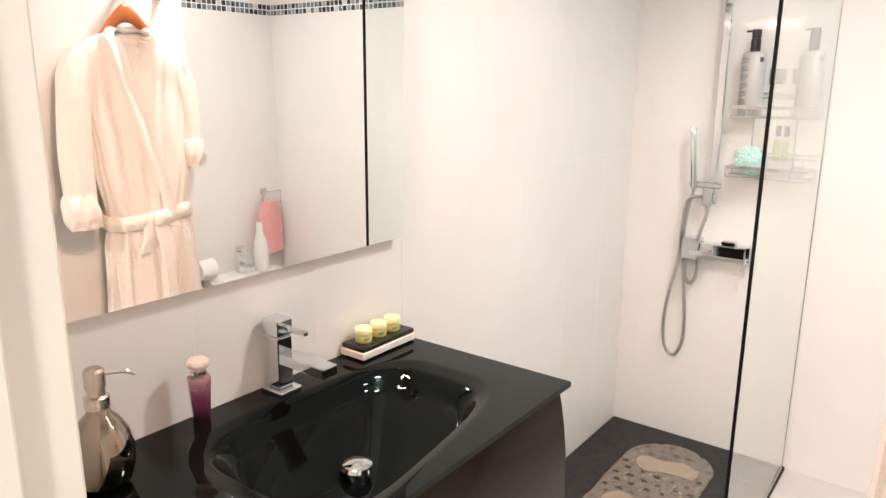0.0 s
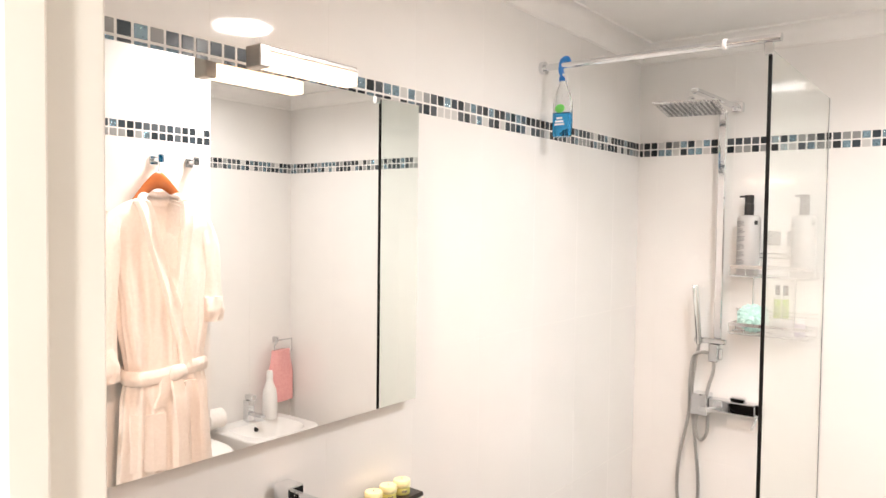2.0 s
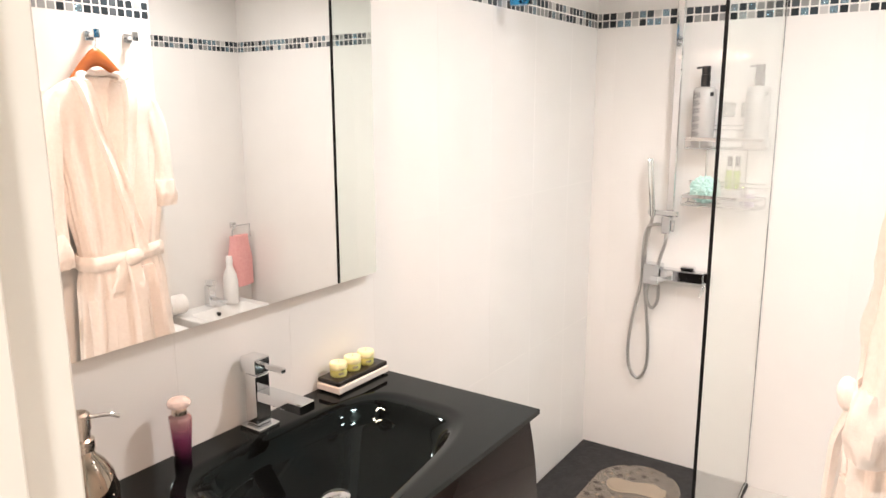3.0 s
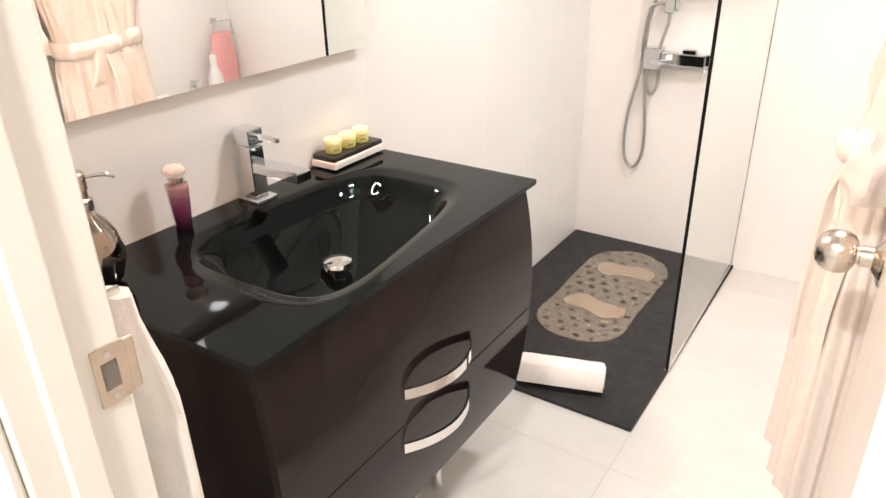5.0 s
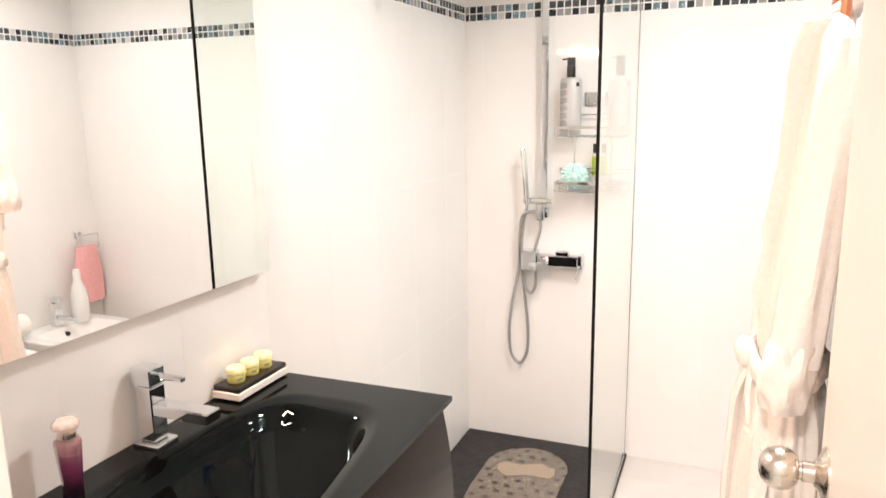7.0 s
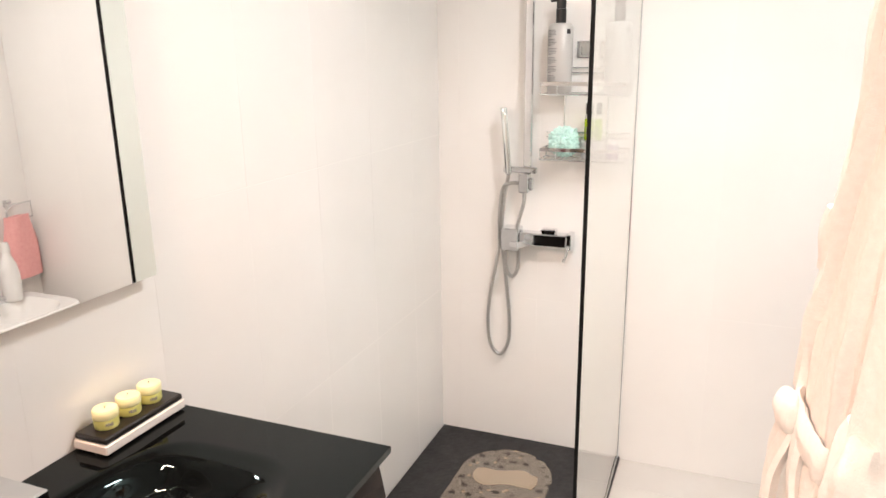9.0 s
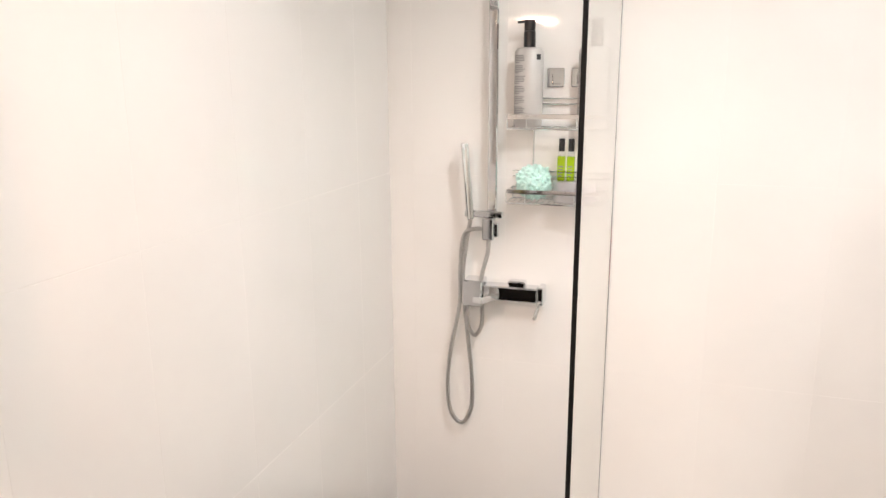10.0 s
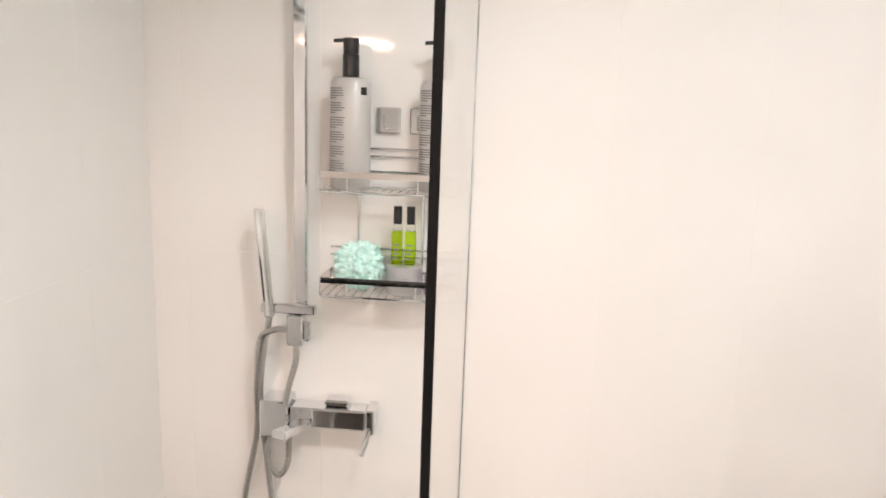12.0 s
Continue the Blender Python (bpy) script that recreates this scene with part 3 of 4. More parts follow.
part("top_plate", box(nb(), 0.006, 0.076, 1.330, 1.513, CT + 0.0213, CT + 0.0332, 0.003), M_STONE_K, ctray, "black top plate")
CX, CZ = 0.041, CT + 0.0335
for cy in (1.368, 1.419, 1.469):
    c_ob = thing("candle", "short yellow-green candle in a printed wrapper", "candle", group="candles on the tray", at=(CX, cy, CZ))
    bm = lathe(nb(), [(0.0187, CZ), (0.0202, CZ + 0.003), (0.0204, CZ + 0.017), (0.0196, CZ + 0.0175)], CX, cy, 28)
    part("cup", bm, M_LABEL_Y, c_ob)
    bm = lathe(nb(), [(0.0203, CZ + 0.0178), (0.0212, CZ + 0.020), (0.0212, CZ + 0.031), (0.0192, CZ + 0.034), (0.004, CZ + 0.0332)], CX, cy, 28)
    part("wax", bm, M_CANDLE, c_ob)
    part("wick", cyl(nb(), (CX, cy, CZ + 0.0333), (CX + 0.001, cy, CZ + 0.038), 0.0008, n=6), M_PRINT, c_ob)
    for k in range(4):
        a_ = -0.75 + 0.16 * k
        p_ = Vector((CX + 0.0205 * math.cos(a_), cy + 0.0205 * math.sin(a_), CZ + 0.0095))
        bm = oriented(box(nb(), -0.0004, 0.0004, -0.0011, 0.0011, -0.0022, 0.0022 + 0.0012 * (k % 2)), Matrix.Translation(p_) @ Euler((0, 0, a_)).to_matrix().to_4x4())
        part("print", bm, M_PRINT, c_ob)

# hand towel beside the doorway
towel = thing("hand_towel", "white towel hanging beside the washbasin cabinet", "towel", at=(0.47, 0.527, 0.28))
rings = []
for k in range(22):
    z = 1.0 - 0.72 * k / 21
    spread = 0.35 + 0.65 * smooth01((1.0 - z) / 0.16)
    ring = []
    for a in range(36):
        th = 2 * math.pi * a / 36
        fold = 0.10 * math.sin(5 * th + 1.3 * k * 0.12) + 0.05 * math.sin(9 * th + 0.7)
        ring.append(Vector((0.470 + 0.062 * spread * math.cos(th) * (1 + fold * 0.5), 0.527 + 0.036 * spread * math.sin(th) * (1 + fold), z)))
    rings.append(ring)
part("cloth", loft(nb(), rings), M_TOWEL, towel)
th_ob = thing("towel_hook", "small chrome hook holding the hand towel", "hook", at=(0.47, 0.468, 1.0))
bm = box(nb(), 0.453, 0.487, 0.4705, 0.480, 0.985, 1.019, 0.002)
part("plate", bm, M_CHROME, th_ob)
part("peg", cyl(nb(), (0.470, 0.4805, 1.003), (0.470, 0.530, 1.003), 0.005), M_CHROME, th_ob)

# ---- shower ----
GX, GY0 = 0.7045, 2.1205
GZ1 = 1.968
screen = thing("shower_screen", "frameless clear glass shower screen with a black edge seal", "shower screen", at=(GX, 2.5, 0.012))


def skewed(bm):
    """The screen stands a touch out of square: its far edge is nearer the washbasin wall."""
    for v in bm.verts:
        v.co.x -= 0.0095 * (v.co.y - GY0) / (YN - GY0)
    return bm


gl = part("pane", skewed(box(nb(), GX - 0.004, GX + 0.004, GY0 + 0.006, YN - 0.012, 0.016, GZ1)), M_GLASS, screen, smooth=False)
gl.visible_shadow = False
part("edge_seal", skewed(box(nb(), GX - 0.0047, GX + 0.0047, GY0 - 0.0015, GY0 + 0.0022, 0.016, GZ1 - 0.002, 0.0015)), M_SEAL, screen, "black rubber edge seal")
part("wall_channel", skewed(box(nb(), GX - 0.0055, GX + 0.0055, YN - 0.0118, YN - 0.0005, 0.016, GZ1 + 0.004, 0.001)), M_CHROME, screen, "slim chrome wall channel")
part("foot_bead", skewed(box(nb(), GX - 0.006, GX + 0.006, GY0 - 0.004, YN - 0.0125, 0.0122, 0.0158)), M_CHROME, screen)

rod = thing("stabiliser_rail", "chrome stabiliser rail from the wall to the glass screen", "shower rail", at=(0.35, 2.13, 2.0))
R0, R1 = Vector((0.006, 2.186, 2.015)), Vector((0.735, 2.099, 1.990))
part("tube", cyl(nb(), R0, R1, 0.0105), M_CHROME, rod)
part("flange", cyl(nb(), R0 - Vector((0.005, 0, 0)), R0 + Vector((0.010, -0.001, 0)), 0.020), M_CHROME, rod)
rp_ = R0.lerp(R1, 0.80)
rq_ = R0.lerp(R1, 0.812)
part("stop_ring", cyl(nb(), rp_, rq_, 0.0135), M_PLASTIC_W, rod, "white plastic stop ring")
rp_ = R0.lerp(R1, 0.957)
part("glass_clamp", box(nb(), GX - 0.010, GX + 0.010, rp_.y - 0.008, rp_.y + 0.012, GZ1 - 0.018, rp_.z - 0.0095, 0.002), M_CHROME, rod)

# hanging spray bottle
SBX, SBY = 0.084, 2.176
spray = thing("spray_bottle", "clear spray bottle half full of blue cleaner, hung on the rail", "spray bottle", at=(SBX, SBY, 1.798))
bm = lathe(nb(), [(0.030, 1.79), (0.034, 1.796), (0.034, 1.864)], SBX, SBY, 24, 1.0, 0.55)
part("liquid", bm, M_BLUELIQ, spray, "bright blue cleaning liquid")
bm = lathe(nb(), [(0.0338, 1.8645), (0.033, 1.888), (0.026, 1.923), (0.014, 1.953), (0.011, 1.963)], SBX, SBY, 24, 1.0, 0.55)
part("bottle", bm, M_CLEARPL, spray)
bm = cyl(nb(), (SBX, SBY, 1.9635), (SBX, SBY, 1.976), 0.013)
trig = part("trigger_head", bm, M_BLUE, spray, "blue trigger head")
part("trigger", sweep(nb(), smooth_path([(SBX, SBY, 1.976), (SBX - 0.006, SBY - 0.004, 1.998), (SBX - 0.004, SBY, 2.026), (SBX + 0.010, SBY + 0.004, 2.034), (SBX + 0.018, SBY + 0.004, 2.02)], 5), 0.0085), M_BLUE, trig)
part("spout_tip", sweep(nb(), smooth_path([(SBX + 0.002, SBY - 0.004, 1.983), (SBX + 0.014, SBY - 0.006, 1.974), (SBX + 0.016, SBY - 0.006, 1.963)], 4), 0.005), M_PLASTIC_W, trig)
bm = ball(nb(), (SBX, SBY - 0.0185, 1.876), 0.017, 1, 0.25, 0.8)
part("label", bm, M_LEAF, spray, "green leaf-shaped label")
bm = nb()
for k, (w_, z_) in enumerate(((0.010, 1.846), (0.014, 1.836), (0.017, 1.827))):
    box(bm, SBX - w_, SBX + w_, SBY - 0.0205, SBY - 0.0198, z_ - 0.003, z_ + 0.003)
part("print", bm, M_WHITEPRINT, spray)

# shower column
col = thing("shower_column", "chrome shower column with square rain head, mixer and hand shower", "shower", at=(0.34, 2.95, 1.0))
PXc, PYc = 0.349, 2.950
part("riser", box(nb(), PXc - 0.014, PXc + 0.014, PYc - 0.008, PYc + 0.008, 1.062, 1.935, 0.003), M_CHROME, col)
HEADX, HEADY, HZ = 0.305, 2.715, 1.932
part("wall_block", box(nb(), 0.374, 0.412, 2.962, 2.9995, 1.945, 1.982, 0.003), M_CHROME, col)
a0, a1 = Vector((0.392, 2.966, 1.962)), Vector((HEADX + 0.03, HEADY - 0.06, 1.984))
d_ = (a1 - a0)
m_ = Matrix.Translation((a0 + a1) / 2) @ d_.to_track_quat("Y", "Z").to_matrix().to_4x4()
part("arm", oriented(box(nb(), -0.013, 0.013, -d_.length / 2, d_.length / 2, -0.007, 0.007, 0.002), m_), M_CHROME, col)
part("ball_joint", ball(nb(), (HEADX, HEADY, HZ + 0.027), 0.015), M_CHROME, col)
hm = Matrix.Translation((HEADX, HEADY, HZ)) @ Euler((radians(-5), radians(1), radians(6))).to_matrix().to_4x4()
head = part("rain_head", oriented(box(nb(), -0.108, 0.108, -0.108, 0.108, -0.005, 0.005, 0.003), hm), M_SATIN, col, "flat square chrome rain head")
bm = nb()
for i in range(11):
    for j in range(11):
        p = hm @ Vector((-0.085 + 0.017 * i, -0.085 + 0.017 * j, -0.005))
        cyl(bm, p, p + Vector((0, 0, -0.003)), 0.0035, n=6)
part("nozzles", bm, M_PRINT, head, "grey rubber nozzles")
# slider with hand shower
DZ = 1.078
part("slider", box(nb(), 0.269, 0.387, 2.922, 2.940, DZ - 0.011, DZ + 0.009, 0.003), M_CHROME, col)
part("diverter", box(nb(), 0.325, 0.359, 2.920, 2.958, DZ - 0.080, DZ - 0.013, 0.003), M_CHROME, col)
part("diverter_lever", box(nb(), 0.3595, 0.373, 2.926, 2.942, DZ - 0.070, DZ - 0.028, 0.003), M_CHROME, col)
hs_b, hs_t = Vector((0.286, 2.928, 1.060)), Vector((0.269, 2.921, 1.288))
d_ = hs_t - hs_b
m_ = Matrix.Translation((hs_b + hs_t) / 2) @ d_.to_track_quat("Z", "Y").to_matrix().to_4x4()
part("hand_shower", oriented(box(nb(), -0.015, 0.015, -0.011, 0.011, -d_.length / 2, d_.length / 2, 0.004, 2), m_), M_CHROME, col, "slim chrome hand shower")
# mixer
part("mixer_block", box(nb(), 0.259, 0.323, 2.930, 2.998, 0.783, 0.866, 0.004), M_CHROME, col)
part("mixer_body", box(nb(), 0.3235, 0.493, 2.938, 2.990, 0.806, 0.852, 0.004), M_CHROME, col)
part("mixer_end", box(nb(), 0.4935, 0.512, 2.930, 2.992, 0.802, 0.858, 0.003), M_CHROME, col)
part("mixer_lever", sweep(nb(), [(0.502, 2.929, 0.815), (0.499, 2.918, 0.795), (0.491, 2.906, 0.766)], 0.0055), M_CHROME, col)
part("mixer_knob", box(nb(), 0.399, 0.453, 2.950, 2.986, 0.8525, 0.868, 0.004), M_CHROME, col)
part("bath_spout", oriented(box(nb(), -0.016, 0.016, -0.05, 0.05, -0.009, 0.009, 0.002), Matrix.Translation((0.345, 2.888, 0.826)) @ Euler((radians(-8), 0, radians(-16))).to_matrix().to_4x4()), M_CHROME, col)
M_HOSE = surface("ribbed_steel_hose", (0.42, 0.41, 0.40), (0.62, 0.61, 0.60), 0.28, 1.0, scale=300)
hose = smooth_path([(0.325, 2.934, 1.030), (0.297, 2.925, 1.030), (0.265, 2.930, 1.005), (0.25, 2.945, 0.90), (0.245, 2.955, 0.78), (0.212, 2.965, 0.62), (0.2, 2.968, 0.50), (0.21, 2.968, 0.405), (0.247, 2.968, 0.368), (0.279, 2.968, 0.42), (0.283, 2.968, 0.52), (0.269, 2.962, 0.68), (0.257, 2.95, 0.86), (0.269, 2.938, 0.97), (0.284, 2.930, 1.045), (0.286, 2.928, 1.062)], 10)
part("hose", sweep(nb(), hose, 0.0062, 8, 0.14), M_HOSE, col, "ribbed steel hose")
hose2 = smooth_path([(0.341, 2.936, 0.998), (0.341, 2.932, 0.96), (0.325, 2.934, 0.90), (0.307, 2.945, 0.83), (0.279, 2.945, 0.775), (0.275, 2.945, 0.72), (0.297, 2.945, 0.686), (0.319, 2.945, 0.72), (0.321, 2.945, 0.79)], 9)
part("hose", sweep(nb(), hose2, 0.0062, 8, 0.14), M_HOSE, col)

# ---- wire shelf and its bottles ----
shelf = thing("wire_shelf", "two-tier chrome wire shelf fixed to the shower wall", "shower shelf", at=(0.53, 2.94, 1.35))
SX0, SX1, SYF, SYB = 0.402, 0.676, 2.885, 2.992


def wire(pts, r=0.0022, name="wire", n=8):
    return part(name, sweep(nb(), pts, r, n), M_CHROME, shelf)


for zt, front in ((1.333, 1.367), (1.121, 1.155)):
    for z in (zt, front):
        rr = 0.012
        loop = [(SX0, SYB, z), (SX0, SYF + rr, z), (SX0 + rr * 0.3, SYF + rr * 0.3, z), (SX0 + rr, SYF, z), (SX1 - rr, SYF, z), (SX1 - rr * 0.3, SYF + rr * 0.3, z), (SX1, SYF + rr, z), (SX1, SYB, z), (SX0, SYB, z)]
        wire(loop, 0.0024, "rim_wire")
    bm = box(nb(), SX0 + 0.006, SX1 - 0.006, SYF - 0.0035, SYF - 0.0008, front - 0.006, front + 0.006)
    part("front_band", bm, M_CHROME, shelf)
    for k in range(1, 16):
        x = SX0 + (SX1 - SX0) * k / 16
        wire([(x, SYF, zt), (x, SYB, zt)], 0.0014, "base_wire", 6)
    for x, y in ((SX0, SYF + 0.012), (SX0, SYB), (SX1, SYB), (SX1, SYF + 0.012), (0.46, SYF), (0.60, SYF)):
        wire([(x, y, zt), (x, y, front)], 0.0018, "strut", 6)
    for dz in (0.052, 0.068):
        wire([(SX0, SYB, front + dz - 0.02), (SX1, SYB, front + dz - 0.02)], 0.002, "back_wire")
for x in (0.462, 0.60):
    wire([(x, SYB + 0.001, 1.128), (x, SYB + 0.001, 1.455)], 0.0024, "upright")
for x in (0.497, 0.567):
    bm = box(nb(), x, x + 0.050, YN - 0.009, YN - 0.0008, 1.447, 1.500, 0.002)
    part("suction_plate", bm, M_CHROME, shelf, "square chrome fixing plate")
    wire([(x + 0.016, YN - 0.0095, 1.484), (x + 0.016, YN - 0.012, 1.456), (x + 0.040, YN - 0.012, 1.456)], 0.002, "hook_wire")


def pump_bottle(x, y, z0, turn):
    ob = thing("pump_bottle", "silver-grey shampoo bottle with a black pump, on the wire shelf", "bottle", group="pump bottles on the shelf", at=(x, y, z0))
    body = part("body", lathe(nb(), [(0.036, z0 + 0.0005), (0.0405, z0 + 0.006), (0.0412, z0 + 0.10), (0.0408, z0 + 0.208), (0.034, z0 + 0.218), (0.016, z0 + 0.2205)], x, y, 36, 1.0, 0.8), M_BOTTLE, ob)
    part("collar", lathe(nb(), [(0.0165, z0 + 0.221), (0.0165, z0 + 0.262), (0.0150, z0 + 0.2635)], x, y, 24), M_PLASTIC_K, ob, "black pump collar")
    pm = part("pump", lathe(nb(), [(0.0150, z0 + 0.264), (0.0160, z0 + 0.289), (0.0155, z0 + 0.2945)], x, y, 24), M_PLASTIC_K, ob)
    part("nozzle", oriented(box(nb(), -0.034, 0.0, -0.005, 0.005, -0.0035, 0.0035, 0.001), Matrix.Translation((x, y, z0 + 0.2905)) @ Euler((0, radians(-4), radians(turn))).to_matrix().to_4x4()), M_PLASTIC_K, pm)
    bm = nb()
    rnd = random.Random(3)
    for k in range(36):
        if k % 6 == 5:
            continue
        a0_, a1_ = radians(203 - 360), radians(203 - 360 + rnd.uniform(50, 62) * (0.6 if k % 6 == 4 else 1.0))
        z = z0 + 0.198 - 0.0047 * k
        pts = [a0_ + (a1_ - a0_) * q / 5 for q in range(6)]
        low_ = [bm.verts.new((x + 0.0416 * math.cos(a), y + 0.0416 * 0.8 * math.sin(a), z - 0.0012)) for a in pts]
        hi_ = [bm.verts.new((x + 0.0416 * math.cos(a), y + 0.0416 * 0.8 * math.sin(a), z + 0.0012)) for a in pts]
        for q in range(5):
            bm.faces.new((low_[q], low_[q + 1], hi_[q + 1], hi_[q]))
    part("text_block", bm, M_PRINT, body, "unreadable lines of grey print")
    bm = nb()
    pts = [radians(-52 + 5 * q) for q in range(5)]
    low_ = [bm.verts.new((x + 0.0418 * math.cos(a), y + 0.0418 * 0.8 * math.sin(a), z0 + 0.186)) for a in pts]
    hi_ = [bm.verts.new((x + 0.0418 * math.cos(a), y + 0.0418 * 0.8 * math.sin(a), z0 + 0.201)) for a in pts]
    for q in range(4):
        bm.faces.new((low_[q], low_[q + 1], hi_[q + 1], hi_[q]))
    part("badge", bm, M_PLASTIC_K, body, "small black badge")
    return ob


pump_bottle(0.455, 2.934, 1.3355, 12)
pump_bottle(0.634, 2.934, 1.3355, 12)

# sponge: ruffled ball of mesh
bm = nb()
bmesh.ops.create_icosphere(bm, subdivisions=5, radius=0.050)
for v in bm.verts:
    n_ = v.co.normalized()
    w = noise.fractal(n_ * 3.1, 1.0, 2.0, 3) * 0.10 + abs(noise.noise(n_ * 4.6)) * 0.30 + noise.noise(n_ * 11) * 0.08
    v.co = n_ * 0.055 * (0.84 + w)
    v.co.z *= 0.98
bmesh.ops.translate(bm, verts=bm.verts, vec=(0.475, 2.938, 1.1765))
sponge = thing("bath_sponge", "ruffled mint-green mesh bath sponge on the lower shelf", "bath sponge", bm, M_LOOFAH)

# round tin and two green bottles on it
tin = thing("round_tin", "low round grey tin on the wire shelf", "tin", at=(0.570, 2.935, 1.123))
part("tin_body", lathe(nb(), [(0.034, 1.1235), (0.037, 1.127), (0.037, 1.163)], 0.570, 2.935, 28), M_TIN, tin)
part("lid", lathe(nb(), [(0.0378, 1.1635), (0.0378, 1.182), (0.035, 1.185)], 0.570, 2.935, 28), M_TIN, tin)
for gx in (0.555, 0.582):
    g_ob = thing("small_bottle", "small square bottle of green liquid with a black cap", "bottle", group="small green bottles", at=(gx, 2.93, 1.1855))
    part("flask", box(nb(), gx - 0.0105, gx + 0.0105, 2.9195, 2.9405, 1.1855, 1.255, 0.002), M_GREEN, g_ob)
    bm = nb()
    for k in range(4):
        box(bm, gx - 0.007, gx + 0.003 + 0.001 * k, 2.9182, 2.9190, 1.198 + 0.009 * k, 1.2015 + 0.009 * k)
    part("print", bm, M_PRINT, g_ob)
    part("shoulder", box(nb(), gx - 0.0095, gx + 0.0095, 2.9205, 2.9395, 1.2555, 1.269, 0.002), M_CLEARPL, g_ob)
    part("cap", cyl(nb(), (gx, 2.93, 1.2695), (gx, 2.93, 1.305), 0.0085), M_PLASTIC_K, g_ob, "black cap")
jar = thing("small_jar", "small purple and white jar at the back of the shelf", "jar", at=(0.631, 2.93, 1.123))
part("jar_body", lathe(nb(), [(0.017, 1.1235), (0.018, 1.127), (0.018, 1.168), (0.015, 1.173)], 0.631, 2.93, 20), surface("mauve_plastic", (0.25, 0.18, 0.30), (0.32, 0.24, 0.38), 0.35), jar)
part("lid", lathe(nb(), [(0.0165, 1.1735), (0.0165, 1.189)], 0.631, 2.93, 20), M_PLASTIC_W, jar)

# ---- bath mat and rolled towel ----
MXC, MYC, MHW, MHL = 0.345, 2.515, 0.165, 0.385
mat_ob = thing("shower_mat", "smoky see-through vinyl bath mat with holes and footprints", "bath mat", at=(MXC, MYC, 0.012))
holes = []
rnd = random.Random(8)
for j in range(15):
    for i in range(6):
        hx = MXC + (i - 2.5) * 0.056 + (0.028 if j % 2 else 0)
        hy = MYC + (j - 7) * 0.050
        holes.append((hx + rnd.uniform(-0.005, 0.005), hy + rnd.uniform(-0.005, 0.005), rnd.choice((0.0085, 0.0115, 0.0115))))


def in_foot(x, y, grow=0.0):
    for fx, fy, s in ((MXC, MYC + 0.19, 1), (MXC, MYC - 0.135, -1)):
        u, v = (x - fx), (y - fy) * s
        if (u / (0.115 + grow)) ** 2 + ((v - 0.015 * math.sin(u * 30)) / (0.060 + grow - 0.014 * math.cos(u * 28))) ** 2 < 1:
            return True
    return False


def in_mat(x, y):
    dy = max(abs(y - MYC) - (MHL - MHW), 0)
    return (x - MXC) ** 2 + dy * dy < (MHW + 0.006 * math.sin(14 * (y - MYC))) ** 2


bm = nb()
grid = {}


def mat_v(i, j):
    if (i, j) not in grid:
        grid[(i, j)] = bm.verts.new((MXC - MHW + 0.003 * i, MYC - MHL + 0.003 * j, 0.0165))
    return grid[(i, j)]


for i in range(int(2 * MHW / 0.003)):
    for j in range(int(2 * MHL / 0.003)):
        x, y = MXC - MHW + 0.003 * (i + 0.5), MYC - MHL + 0.003 * (j + 0.5)
        if not in_mat(x, y):
            continue
        if not in_foot(x, y, 0.012) and any((abs(x - a) / r) ** 5 + (abs(y - b_) / (0.78 * r)) ** 5 < 1 for a, b_, r in holes):
            continue
        bm.faces.new((mat_v(i, j), mat_v(i + 1, j), mat_v(i + 1, j + 1), mat_v(i, j + 1)))
ext = bmesh.ops.extrude_face_region(bm, geom=list(bm.faces))
bmesh.ops.translate(bm, verts=[g for g in ext["geom"] if isinstance(g, bmesh.types.BMVert)], vec=(0, 0, -0.004))
part("sheet", bm, M_MAT, mat_ob, smooth=False)
for fx, fy, s in ((MXC, MYC + 0.19, 1), (MXC, MYC - 0.135, -1)):
    bm = nb()
    top_, n_ = [], 48
    for k in range(n_):
        th = 2 * math.pi * k / n_
        u = 0.112 * math.cos(th)
        v = (0.058 - 0.014 * math.cos(u * 28)) * math.sin(th) + 0.015 * math.sin(u * 30)
        top_.append((fx + u, fy + s * v))
    loft(bm, [[Vector((a, b_, 0.0168)) for a, b_ in top_], [Vector((fx + (a - fx) * 0.97, fy + (b_ - fy) * 0.97, 0.0190)) for a, b_ in top_]])
    for k in range(5):
        cyl(bm, (fx + 0.105 + 0.004 * (2 - abs(k - 2)), fy + s * (-0.030 + 0.016 * k), 0.0168), (fx + 0.105 + 0.004 * (2 - abs(k - 2)), fy + s * (-0.030 + 0.016 * k), 0.0195), 0.0095, n=12)
    part("footprint", bm, M_FOOT, mat_ob, "raised foot-shaped pad")
stud_mesh = mesh_of("stud", cyl(nb(), (0, 0, 0), (0, 0, 0.002), 0.006, 0.004, 10), M_FOOT)
for k in range(90):
    a, b_ = rnd.uniform(-MHW, MHW) + MXC, rnd.uniform(-MHL, MHL) + MYC
    if in_mat(a + 0.01, b_) and in_mat(a - 0.01, b_) and not in_foot(a, b_, 0.01) and all((a - hx) ** 2 + (b_ - hy) ** 2 > (r + 0.008) ** 2 for hx, hy, r in holes):
        stud = new("stud", stud_mesh)
        stud.parent, stud.location = mat_ob, Vector((a, b_, 0.0167)) - mat_ob.location

